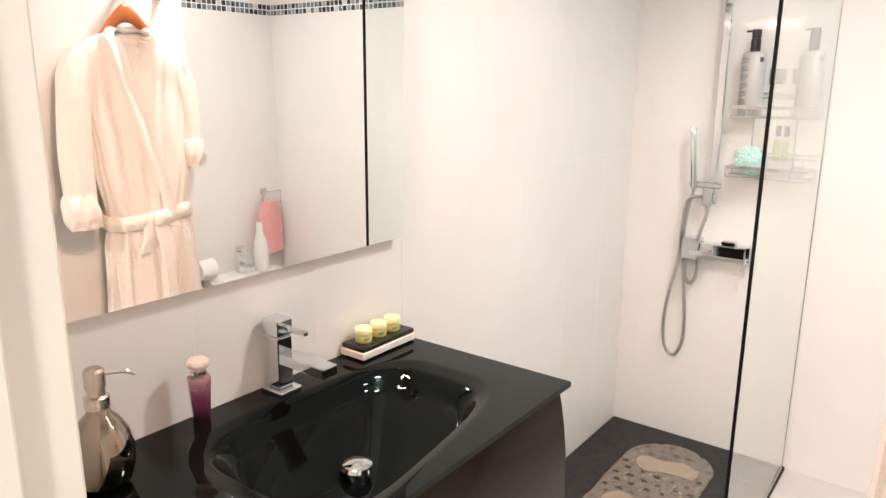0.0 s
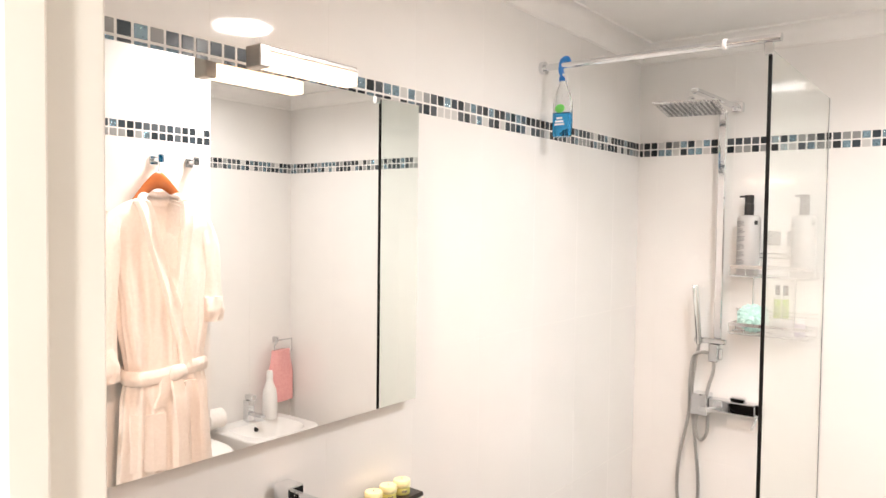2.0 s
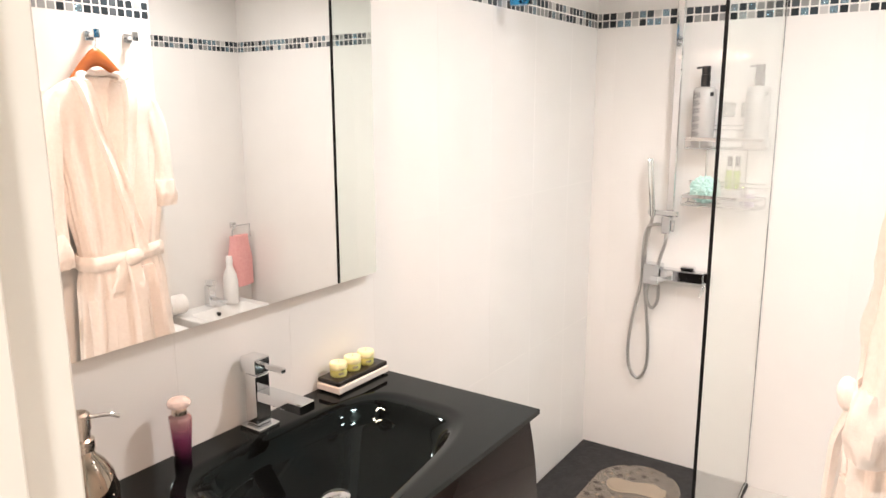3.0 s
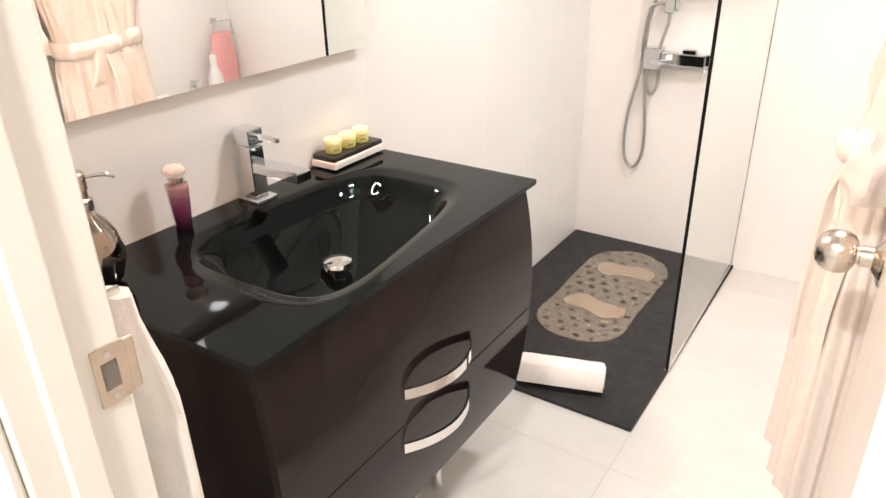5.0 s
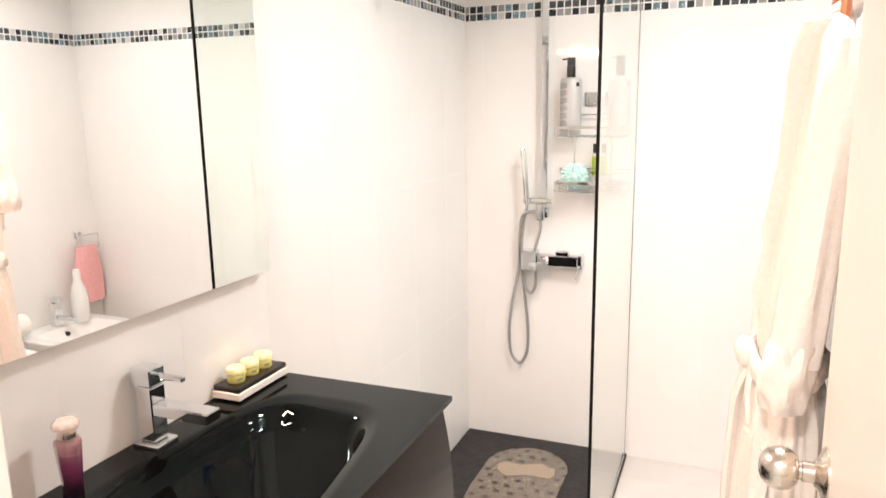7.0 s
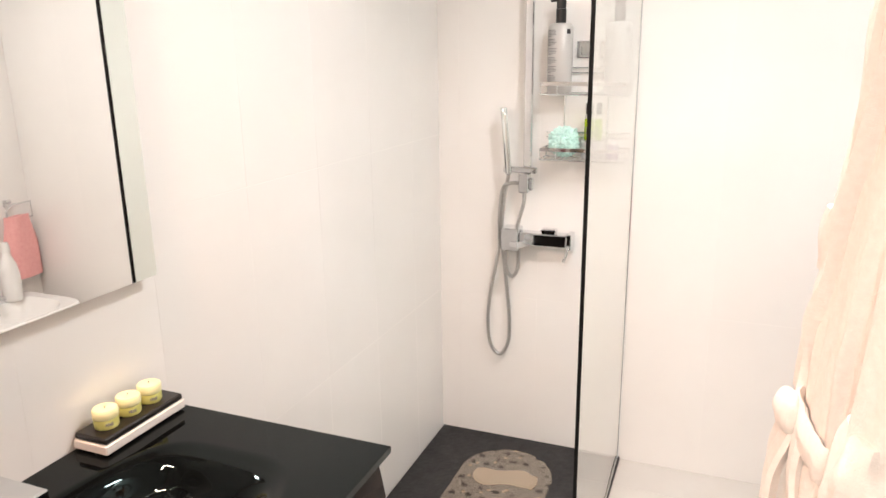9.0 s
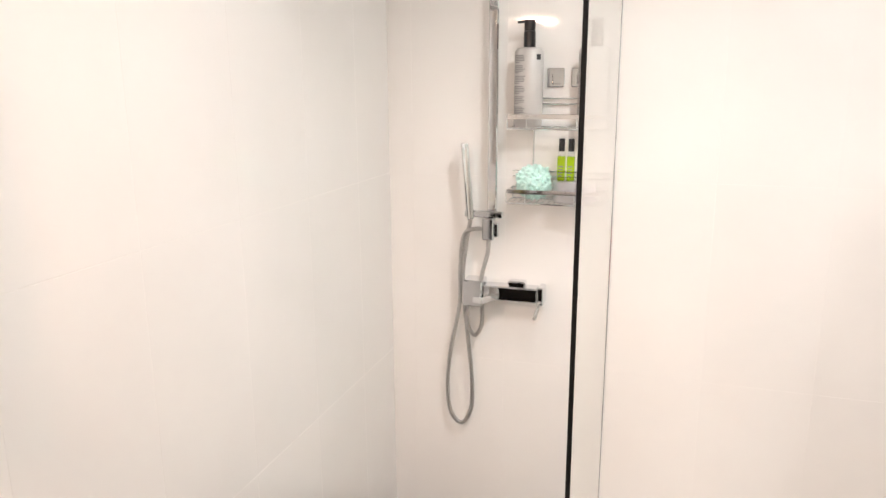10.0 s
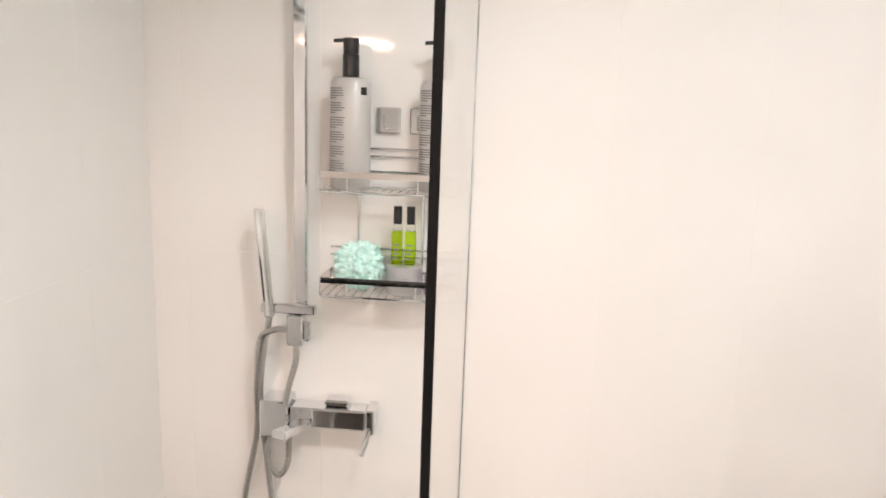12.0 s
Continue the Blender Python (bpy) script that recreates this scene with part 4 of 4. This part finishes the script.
roll = thing("rolled_towel", "white rolled towel lying on the shower tray", "towel", at=(0.44, 1.9, 0.012))
bm = nb()
RA, RB = Vector((0.315, 1.845, 0.056)), Vector((0.565, 1.930, 0.054))
ax = (RB - RA).normalized()
side = ax.cross(Vector((0, 0, 1))).normalized()
rings = []
for k in range(26):
    p = RA.lerp(RB, k / 25)
    ring = []
    for a in range(40):
        th = 2 * math.pi * a / 40
        r = 0.043 + 0.0025 * noise.noise(Vector((k * 0.25, math.cos(th) * 2, math.sin(th) * 2)))
        if k in (0, 25):
            r *= 0.9
        flat = 0.94 if math.sin(th) > 0 else 1.0
        ring.append(p + side * (r * 1.08 * math.cos(th)) + Vector((0, 0, r * flat * math.sin(th))))
    rings.append(ring)
loft(bm, rings)
part("roll", bm, M_TOWEL, roll)
bm = nb()
sp = []
for k in range(60):
    th = k * 0.32
    r = 0.004 + 0.035 * k / 60
    sp.append(RB + ax * 0.0015 + side * (r * math.cos(th)) + Vector((0, 0, r * 0.95 * math.sin(th))))
sweep(bm, sp, 0.0022, 6)
part("spiral_edge", bm, M_TOWEL, roll)
flap = []
for k in range(14):
    p = RA.lerp(RB, k / 13) + side * 0.030
    flap.append([p + Vector((0, 0, 0.036)) + side * 0.004, p + side * 0.021 + Vector((0, 0, 0.012)), p + side * 0.024 + Vector((0, 0, -0.022)), p + side * 0.017 + Vector((0, 0, -0.022)), p + side * 0.012 + Vector((0, 0, 0.012))])
part("loose_edge", loft(nb(), flap), M_TOWEL, roll)

# ---- coat hooks, hanger and robe ----
for hy in (1.533, 1.672):
    h_ob = thing("coat_hook", "square chrome coat hook on the tiled wall", "hook", group="coat hooks", at=(XS, hy, 1.72))
    part("plate", box(nb(), XS - 0.008, XS - 0.0005, hy - 0.016, hy + 0.016, 1.705, 1.737, 0.002), M_CHROME, h_ob)
    part("peg", box(nb(), XS - 0.045, XS - 0.0085, hy - 0.008, hy + 0.008, 1.716, 1.728, 0.002), M_CHROME, h_ob)
    part("peg_end", box(nb(), XS - 0.053, XS - 0.0455, hy - 0.012, hy + 0.012, 1.711, 1.742, 0.002), M_CHROME, h_ob)

RX, RY = 1.168, 1.532     # robe's axis
HX = 1.202                # hanger's plane, at the hook
hang = thing("clothes_hanger", "orange-brown wooden clothes hanger on the coat hook", "clothes hanger", at=(HX, RY, 1.65))
rings = []
for k in range(33):
    s = -1 + 2 * k / 32
    zc = 1.652 - 0.150 * (math.sqrt(s * s + 0.02) - 0.141) ** 1.12
    h_ = 0.030 - 0.013 * abs(s)
    rings.append([Vector((HX + 0.009 * math.cos(a) - 0.008 * s * s, RY + 0.132 * s, zc + h_ * math.sin(a))) for a in [2 * math.pi * q / 12 for q in range(12)]])
part("arms", loft(nb(), rings), M_HANGER, hang)
part("hook", sweep(nb(), smooth_path([(HX, RY, 1.664), (HX, RY, 1.690), (HX - 0.008, RY - 0.001, 1.718), (HX, RY - 0.002, 1.735), (HX + 0.012, RY - 0.002, 1.734)], 6), 0.0022), M_CHROME, hang)

robe = thing("bathrobe", "off-white terry bathrobe with tied belt, hanging open-necked on a hanger", "bathrobe", at=(RX, RY, 0.33))


def lerp_table(tab, z):
    for (z0, v0), (z1, v1) in zip(tab, tab[1:]):
        if z <= z0 and z >= z1:
            t = (z0 - z) / (z0 - z1)
            return v0 + (v1 - v0) * smooth01(t)
    return tab[-1][1]


HW = [(1.590, 0.078), (1.574, 0.118), (1.556, 0.158), (1.530, 0.190), (1.49, 0.202), (1.40, 0.196), (1.20, 0.172), (1.00, 0.146), (0.90, 0.158), (0.60, 0.174), (0.30, 0.182)]
HD = [(1.590, 0.020), (1.574, 0.026), (1.556, 0.032), (1.530, 0.038), (1.49, 0.042), (1.40, 0.038), (1.20, 0.042), (1.00, 0.051), (0.90, 0.063), (0.60, 0.074), (0.30, 0.078)]
NECK = 1.27              # where the two fronts cross


def neck_edges(z):
    t = max(0.0, min(1.0, (1.61 - z) / (1.61 - NECK)))
    return 1.470 + 0.080 * t, 1.596 - 0.046 * t


def body_point(z, th, grow=0.0):
    hw, hd = lerp_table(HW, z), lerp_table(HD, z)
    fl = smooth01((1.56 - z) / 0.3) * (0.30 + 0.70 * smooth01(abs(z - 1.0) / 0.12))
    lean = 2.6 * (z - 1.0) if z > 1.0 else 0.6 * (z - 1.0)
    f = 0.050 * math.sin(9 * th + 2.2 * z) + 0.046 * math.sin(15 * th - lean * 2 + 1.0 + 2.5 * noise.noise(Vector((th * 0.8, z, 1.0)))) + 0.030 * math.sin(5 * th + 4 * z) + 0.034 * math.sin(23 * th - lean * 3 + 0.5 + 2.0 * noise.noise(Vector((th, z * 1.3, 4.0)))) + 0.05 * noise.noise(Vector((math.cos(th) * 2, math.sin(th) * 2, z * 3)))
    c, s = math.cos(th), math.sin(th)
    x = RX - 0.004 + 0.026 * smooth01((z - 1.08) / 0.45) + (hd * (1 + 2.2 * f * fl) + grow) * -c
    y = RY + (hw * (1 + 0.40 * f * fl) + grow) * s
    if c > 0 and z > NECK and grow == 0.0:
        ya, yb = neck_edges(z)
        inside = smooth01(min(y - ya, yb - y) / 0.012)
        x += (HX + 0.018 - x) * inside
    return Vector((min(x, XS - 0.004), y, z))


rings = []
NT = 220
for k in range(100):
    z = 1.589 - (1.589 - 0.335) * k / 99
    rings.append([body_point(z + (0.010 * math.sin(3 * 2 * math.pi * q / NT) if k == 99 else 0), 2 * math.pi * q / NT) for q in range(NT)])
part("body", loft(nb(), rings), M_TERRY, robe)


def sleeve(path, radii, flat):
    bm = nb()
    pts = smooth_path(path, 6)
    rs = []
    for i, p in enumerate(pts):
        t = i / (len(pts) - 1) * (len(radii) - 1)
        a = min(int(t), len(radii) - 2)
        r = radii[a] + (radii[a + 1] - radii[a]) * (t - a)
        ring = []
        for q in range(40):
            th = 2 * math.pi * q / 40
            f = 1 + 0.07 * math.sin(5 * th + 0.25 * i) + 0.05 * math.sin(8 * th - 0.4 * i) + 0.05 * noise.noise(Vector((i * 0.3, math.cos(th), math.sin(th))))
            ring.append(Vector((min(p[0] + flat * r * f * math.cos(th), XS - 0.005), p[1] + r * f * math.sin(th), p[2])))
        rs.append(ring)
    return loft(bm, rs)


part("sleeve", sleeve([(RX + 0.030, 1.375, 1.540), (RX + 0.022, 1.340, 1.46), (RX + 0.004, 1.312, 1.27), (RX - 0.014, 1.298, 1.06)], [0.036, 0.050, 0.050, 0.047], 0.72), M_TERRY, robe)
lc = part("cuff", sleeve([(RX - 0.016, 1.298, 1.095), (RX - 0.022, 1.294, 1.06), (RX - 0.026, 1.298, 1.02), (RX - 0.026, 1.302, 0.985)], [0.047, 0.055, 0.057, 0.047], 0.66), M_TERRY, robe, "turned-up terry cuff")
part("sleeve", sleeve([(RX + 0.030, 1.682, 1.535), (RX + 0.026, 1.708, 1.46), (RX + 0.014, 1.718, 1.34), (RX - 0.004, 1.716, 1.20)], [0.038, 0.046, 0.044, 0.040], 0.75), M_TERRY, robe)
part("cuff", sleeve([(RX - 0.004, 1.716, 1.235), (RX - 0.006, 1.715, 1.19), (RX - 0.008, 1.713, 1.145)], [0.043, 0.050, 0.042], 0.8), M_TERRY, robe, "turned-up terry cuff")


def front_at(y, z, off):
    s = max(-0.98, min(0.98, (y - RY) / lerp_table(HW, z)))
    p = body_point(z, math.asin(s), 0.0001)
    return Vector((p.x - off, y, z))


def lapel(points, w0, w1, thick):
    """A soft turned collar strip that lies on the robe's front; points are (y, z)."""
    path = smooth_path([(0.0, y, z) for y, z in points], 8)
    rows_ = []
    for i, p in enumerate(path):
        t = i / (len(path) - 1)
        w = w0 + (w1 - w0) * t
        th = thick * (1 - 0.35 * t)
        rows_.append([front_at(p[1] + a * w, p[2], off * th) for a, off in ((-1.0, -0.9), (-0.96, 0.45), (-0.75, 1.0), (-0.2, 0.80), (0.25, 0.72), (0.72, 1.0), (0.96, 0.5), (1.0, -0.9))])
    return loft(nb(), rows_)


part("lapel", lapel([(1.618, 1.580), (1.612, 1.52), (1.598, 1.42), (1.580, 1.32), (1.562, 1.22), (1.556, 1.12)], 0.025, 0.020, 0.016), M_TERRY, robe)
part("lapel", lapel([(1.448, 1.575), (1.462, 1.52), (1.486, 1.42), (1.516, 1.31), (1.545, 1.20), (1.572, 1.08), (1.582, 1.00)], 0.026, 0.024, 0.026), M_TERRY, robe)
part("front_edge", lapel([(1.586, 0.955), (1.592, 0.86), (1.598, 0.72), (1.600, 0.56), (1.604, 0.37)], 0.028, 0.030, 0.020), M_TERRY, robe)
part("collar", sweep(nb(), smooth_path([(RX + 0.004, 1.456, 1.570), (RX + 0.022, 1.462, 1.588), (RX + 0.046, 1.492, 1.602), (RX + 0.050, 1.533, 1.596), (RX + 0.046, 1.575, 1.602), (RX + 0.022, 1.604, 1.592), (RX + 0.004, 1.610, 1.575)], 6), 0.015), M_TERRY, robe)
rings = []
for k in range(9):
    a = 2 * math.pi * k / 8
    rings.append([body_point(0.992 + 0.024 * math.sin(a) + 0.010 * math.sin(2 * math.pi * q / 90 * 2), 2 * math.pi * q / 90, 0.008 + 0.008 * math.cos(a)) for q in range(90)])
bm = loft(nb(), rings, True, False)
belt = part("belt", bm, M_TERRY, robe, "tied terry belt")
bm = ball(nb(), (RX - 0.074, 1.536, 0.990), 0.034, 0.62, 1.0, 0.85)
for v in bm.verts:
    v.co += 0.006 * noise.noise_vector(v.co * 40)
part("knot", bm, M_TERRY, belt)
for y0, y1, zb in ((1.535, 1.545, 0.60), (1.505, 1.478, 0.88)):
    rows_ = []
    for k in range(20):
        t = k / 19
        z = 0.985 - (0.985 - zb) * t
        y = y0 + (y1 - y0) * t
        x = front_at(y, z, 0.002).x - 0.004 * (1 - t)
        w = 0.024 + 0.003 * math.sin(9 * t)
        rows_.append([Vector((x, y - w, z)), Vector((x - 0.007, y - w * 0.8, z)), Vector((x - 0.009, y, z)), Vector((x - 0.007, y + w * 0.8, z)), Vector((x, y + w, z)), Vector((x + 0.022, y, z))])
    part("belt_end", loft(nb(), rows_), M_TERRY, belt)
rows_ = []
for k in range(12):
    z = 0.86 - 0.19 * k / 11
    rows_.append([front_at(1.44 + a * 0.055, z, off) for a, off in ((-1.0, 0.001), (-0.94, 0.008), (0.0, 0.009), (0.94, 0.008), (1.0, 0.001))])
part("pocket", loft(nb(), rows_), M_TERRY, robe)

# ---- recess: bidet, toilet, towel ring, paper roll ----
BX, BY = 2.015, 2.650


def d_ring(cx, cy, hx, hy, z, n=44, e=2.7):
    """A rounded outline, square at the wall and round at the front."""
    out = []
    for k in range(n):
        th = 2 * math.pi * k / n
        c, s = math.cos(th), math.sin(th)
        p = e if c < 0 else 9.0
        out.append(Vector((cx + hx * math.copysign(abs(c) ** (2 / p), c), cy + hy * math.copysign(abs(s) ** (2 / p), s), z)))
    return out


def ceramic_bowl(cx, cy, hx, hy, top, hollow, e=2.7):
    rings = [d_ring(cx + 0.05, cy, hx * 0.68, hy * 0.62, 0.0), d_ring(cx + 0.045, cy, hx * 0.70, hy * 0.66, 0.10), d_ring(cx + 0.015, cy, hx * 0.9, hy * 0.9, 0.27), d_ring(cx, cy, hx, hy, top - 0.035, e=e), d_ring(cx, cy, hx, hy, top - 0.006, e=e), d_ring(cx, cy, hx - 0.006, hy - 0.006, top, e=e)]
    if hollow:
        rings += [d_ring(cx - 0.045, cy, hx * 0.72, hy * 0.78, top - 0.001, e=2.2), d_ring(cx - 0.045, cy, hx * 0.68, hy * 0.72, top - 0.02, e=2.2), d_ring(cx - 0.045, cy, hx * 0.45, hy * 0.45, top - 0.11, e=2.2)]
    return loft(nb(), rings)


bidet = thing("bidet", "white ceramic bidet with a square chrome tap", "bidet", at=(BX, BY, 0))
part("bowl", ceramic_bowl(BX, BY, 0.212, 0.235, 0.385, True, 6.0), M_CERAMIC, bidet)
# solid dark plug painted as the shade in the overflow hole
part("overflow_shade", cyl(nb(), (2.115, BY, 0.352), (2.095, BY, 0.350), 0.011, n=16), M_DARK, bidet)
bt = part("tap_body", box(nb(), 2.146, 2.190, BY - 0.023, BY + 0.023, 0.3855, 0.508, 0.003), M_CHROME, bidet, "square chrome tap")
part("tap_spout", box(nb(), 2.040, 2.1455, BY - 0.014, BY + 0.014, 0.425, 0.443, 0.002), M_CHROME, bt)
part("tap_lever", box(nb(), 2.120, 2.186, BY - 0.017, BY + 0.017, 0.5095, 0.538, 0.003), M_CHROME, bt)

lot = thing("lotion_bottle", "white plastic bottle standing on the bidet rim", "bottle", at=(2.13, 2.765, 0.385))
part("body", lathe(nb(), [(0.040, 0.3855), (0.043, 0.392), (0.043, 0.505), (0.036, 0.555), (0.020, 0.595), (0.017, 0.612)], 2.13, 2.765, 28), M_PLASTIC_W, lot)
part("cap", lathe(nb(), [(0.0185, 0.6125), (0.0195, 0.638), (0.015, 0.660)], 2.13, 2.765, 24), M_PLASTIC_W, lot)

wc = thing("toilet", "white ceramic toilet with closed lid", "toilet", at=(1.97, 2.1, 0))
part("bowl", ceramic_bowl(1.945, 2.10, 0.27, 0.18, 0.385, False), M_CERAMIC, wc)
part("lid", loft(nb(), [d_ring(1.93, 2.10, 0.24, 0.182, 0.387), d_ring(1.93, 2.10, 0.243, 0.184, 0.40), d_ring(1.93, 2.10, 0.232, 0.175, 0.412)]), M_PLASTIC_W, wc)
part("cistern", box(nb(), 2.085, 2.222, 1.915, 2.285, 0.4135, 0.770, 0.02, 3), M_CERAMIC, wc)
part("flush_button", cyl(nb(), (2.15, 2.10, 0.7705), (2.15, 2.10, 0.776), 0.02), M_CHROME, wc)

pr = thing("paper_roll", "white toilet paper roll on a chrome holder", "toilet paper", at=(2.14, 2.40, 0.44))
bm = nb()
rings = [[Vector((2.14 + r * math.cos(a), y, 0.455 + r * math.sin(a))) for a in [2 * math.pi * q / 32 for q in range(32)]] for r, y in ((0.020, 2.352), (0.054, 2.352), (0.054, 2.448), (0.020, 2.448), (0.020, 2.352))]
loft(bm, rings, True, False)
part("roll", bm, M_TOWEL, pr)
# dark plug filling the core, for the shade in the roll's hole
part("core_shade", cyl(nb(), (2.14, 2.345, 0.455), (2.14, 2.455, 0.455), 0.0195), M_DARK, pr)
part("bracket", sweep(nb(), [(2.14, 2.458, 0.455), (2.18, 2.460, 0.47), (2.2295, 2.460, 0.48)], 0.005), M_CHROME, pr)

ring_ob = thing("towel_ring", "chrome towel ring beside the bidet", "towel ring", at=(2.2, 2.9, 0.8))
part("plate", box(nb(), 2.205, 2.2295, 2.862, 2.892, 0.798, 0.832, 0.003), M_CHROME, ring_ob)
part("bar", sweep(nb(), [(2.200, 2.866, 0.815), (2.176, 2.866, 0.815), (2.176, 2.966, 0.815), (2.176, 2.966, 0.742), (2.176, 2.835, 0.742), (2.176, 2.835, 0.79), (2.176, 2.866, 0.815)], 0.004), M_CHROME, ring_ob)
rings = []
for k in range(16):
    z = 0.758 - 0.30 * k / 15
    w = 0.066 + 0.026 * smooth01(k / 8)
    rings.append([Vector((2.176 + 0.022 * math.cos(a) * (1 + 0.2 * math.sin(4 * a + k * 0.1)), 2.882 + w * math.sin(a) * (1 + 0.06 * math.sin(6 * a)), z)) for a in [2 * math.pi * q / 40 for q in range(40)]])
pt = thing("pink_towel", "small pink terry towel hanging from the towel ring", "towel", loft(nb(), rings), M_PINK)

# ---- wall tiles, floor tiles and the mosaic border ----
TILE_MESH = {}


def tile_mesh(name, sx, sy, sz, mat, bevel):
    key = (name, round(sx, 4), round(sy, 4), round(sz, 4))
    if key not in TILE_MESH:
        bm = box(nb(), -sx / 2, sx / 2, -sy / 2, sy / 2, -sz / 2, sz / 2, bevel)
        TILE_MESH[key] = mesh_of(name, bm, mat, False)
    return TILE_MESH[key]


def piece(name, mesh, parent, at):
    ob = new(name, mesh)
    ob.parent = parent
    ob.location = at
    return ob


def runs(a, b_, start, step):
    """The stretches between joints, cut off at both ends."""
    k = math.floor((a - start) / step)
    out = []
    while start + k * step < b_ - 1e-6:
        p, q = max(a, start + k * step), min(b_, start + (k + 1) * step)
        if q - p > 0.006:
            out.append((p, q))
        k += 1
    return out


ROWS = [(0.0, 0.590), (0.590, 1.182), (1.182, BAND0), (BAND1, CEIL)]
JT = 0.0007
MP = 0.030


def clad(parent, along, fixed, a, b_, start, sign):
    """Tiles of 30 by 60 cm and the two-row mosaic border on one wall; along: the axis that the wall follows."""
    for p, q in runs(a, b_, start, 0.30):
        for z0, z1 in ROWS:
            w, h, c, zc = q - p - JT, z1 - z0 - JT, (p + q) / 2, (z0 + z1) / 2
            if along == "y":
                piece("wall_tile", tile_mesh("wall_tile", TT, w, h, M_TILE, 0.0008), parent, (fixed - sign * TT / 2, c, zc))
            else:
                piece("wall_tile", tile_mesh("wall_tile", w, TT, h, M_TILE, 0.0008), parent, (c, fixed - sign * TT / 2, zc))
    for p, q in runs(a, b_, start, MP):
        if q - p < 0.008:
            continue
        for r in range(2):
            zc = BAND0 + MP * (r + 0.5)
            w = q - p - 0.0042
            if along == "y":
                piece("mosaic_tile", tile_mesh("mosaic_tile", TT, w, MP - 0.0042, M_MOSAIC, 0.0012), parent, (fixed - sign * (TT / 2 - 0.0005), (p + q) / 2, zc))
            else:
                piece("mosaic_tile", tile_mesh("mosaic_tile", w, TT, MP - 0.0042, M_MOSAIC, 0.0012), parent, ((p + q) / 2, fixed - sign * (TT / 2 - 0.0005), zc))


clad(wall_w, "y", 0.0, YD1, YN, 0.955, 1)
clad(wall_n, "x", YN, 0.0, XE, 0.079, -1)
clad(wall_e, "y", XE, YR, YN, 0.0, -1)
clad(wall_h, "y", XS, YD1, YR, 0.865, -1)
clad(wall_r, "x", YR, XS + 0.01, XE, 0.1, 1)

for p, q in runs(0.0, XE, 0.109, 0.6):
    for r, s in runs(YD0, YN, 0.42, 0.6):
        if p > XS and s < YR + 0.01:
            continue
        rects = [(p, q, r, s)]
        if p < 0.708 and s > 1.788:
            rects = []
            if r < 1.788:
                rects.append((p, min(q, 0.709), r, 1.788))
            if q > 0.709:
                rects.append((0.709, q, r, s))
        for x0, x1, y0, y1 in rects:
            if x1 - x0 > 0.01 and y1 - y0 > 0.01:
                piece("floor_tile", tile_mesh("floor_tile", x1 - x0 - 0.0016, y1 - y0 - 0.0016, 0.006, M_FLOOR, 0.0008), floor, ((x0 + x1) / 2, (y0 + y1) / 2, -0.003))
for p, q in runs(-0.5, 2.4, 0.109, 0.6):
    for r, s in runs(-1.3, YD0, 0.42, 0.6):
        piece("floor_tile", tile_mesh("floor_tile", q - p - 0.0016, s - r - 0.0016, 0.006, M_FLOOR, 0.0008), floor, ((p + q) / 2, (r + s) / 2, -0.003))
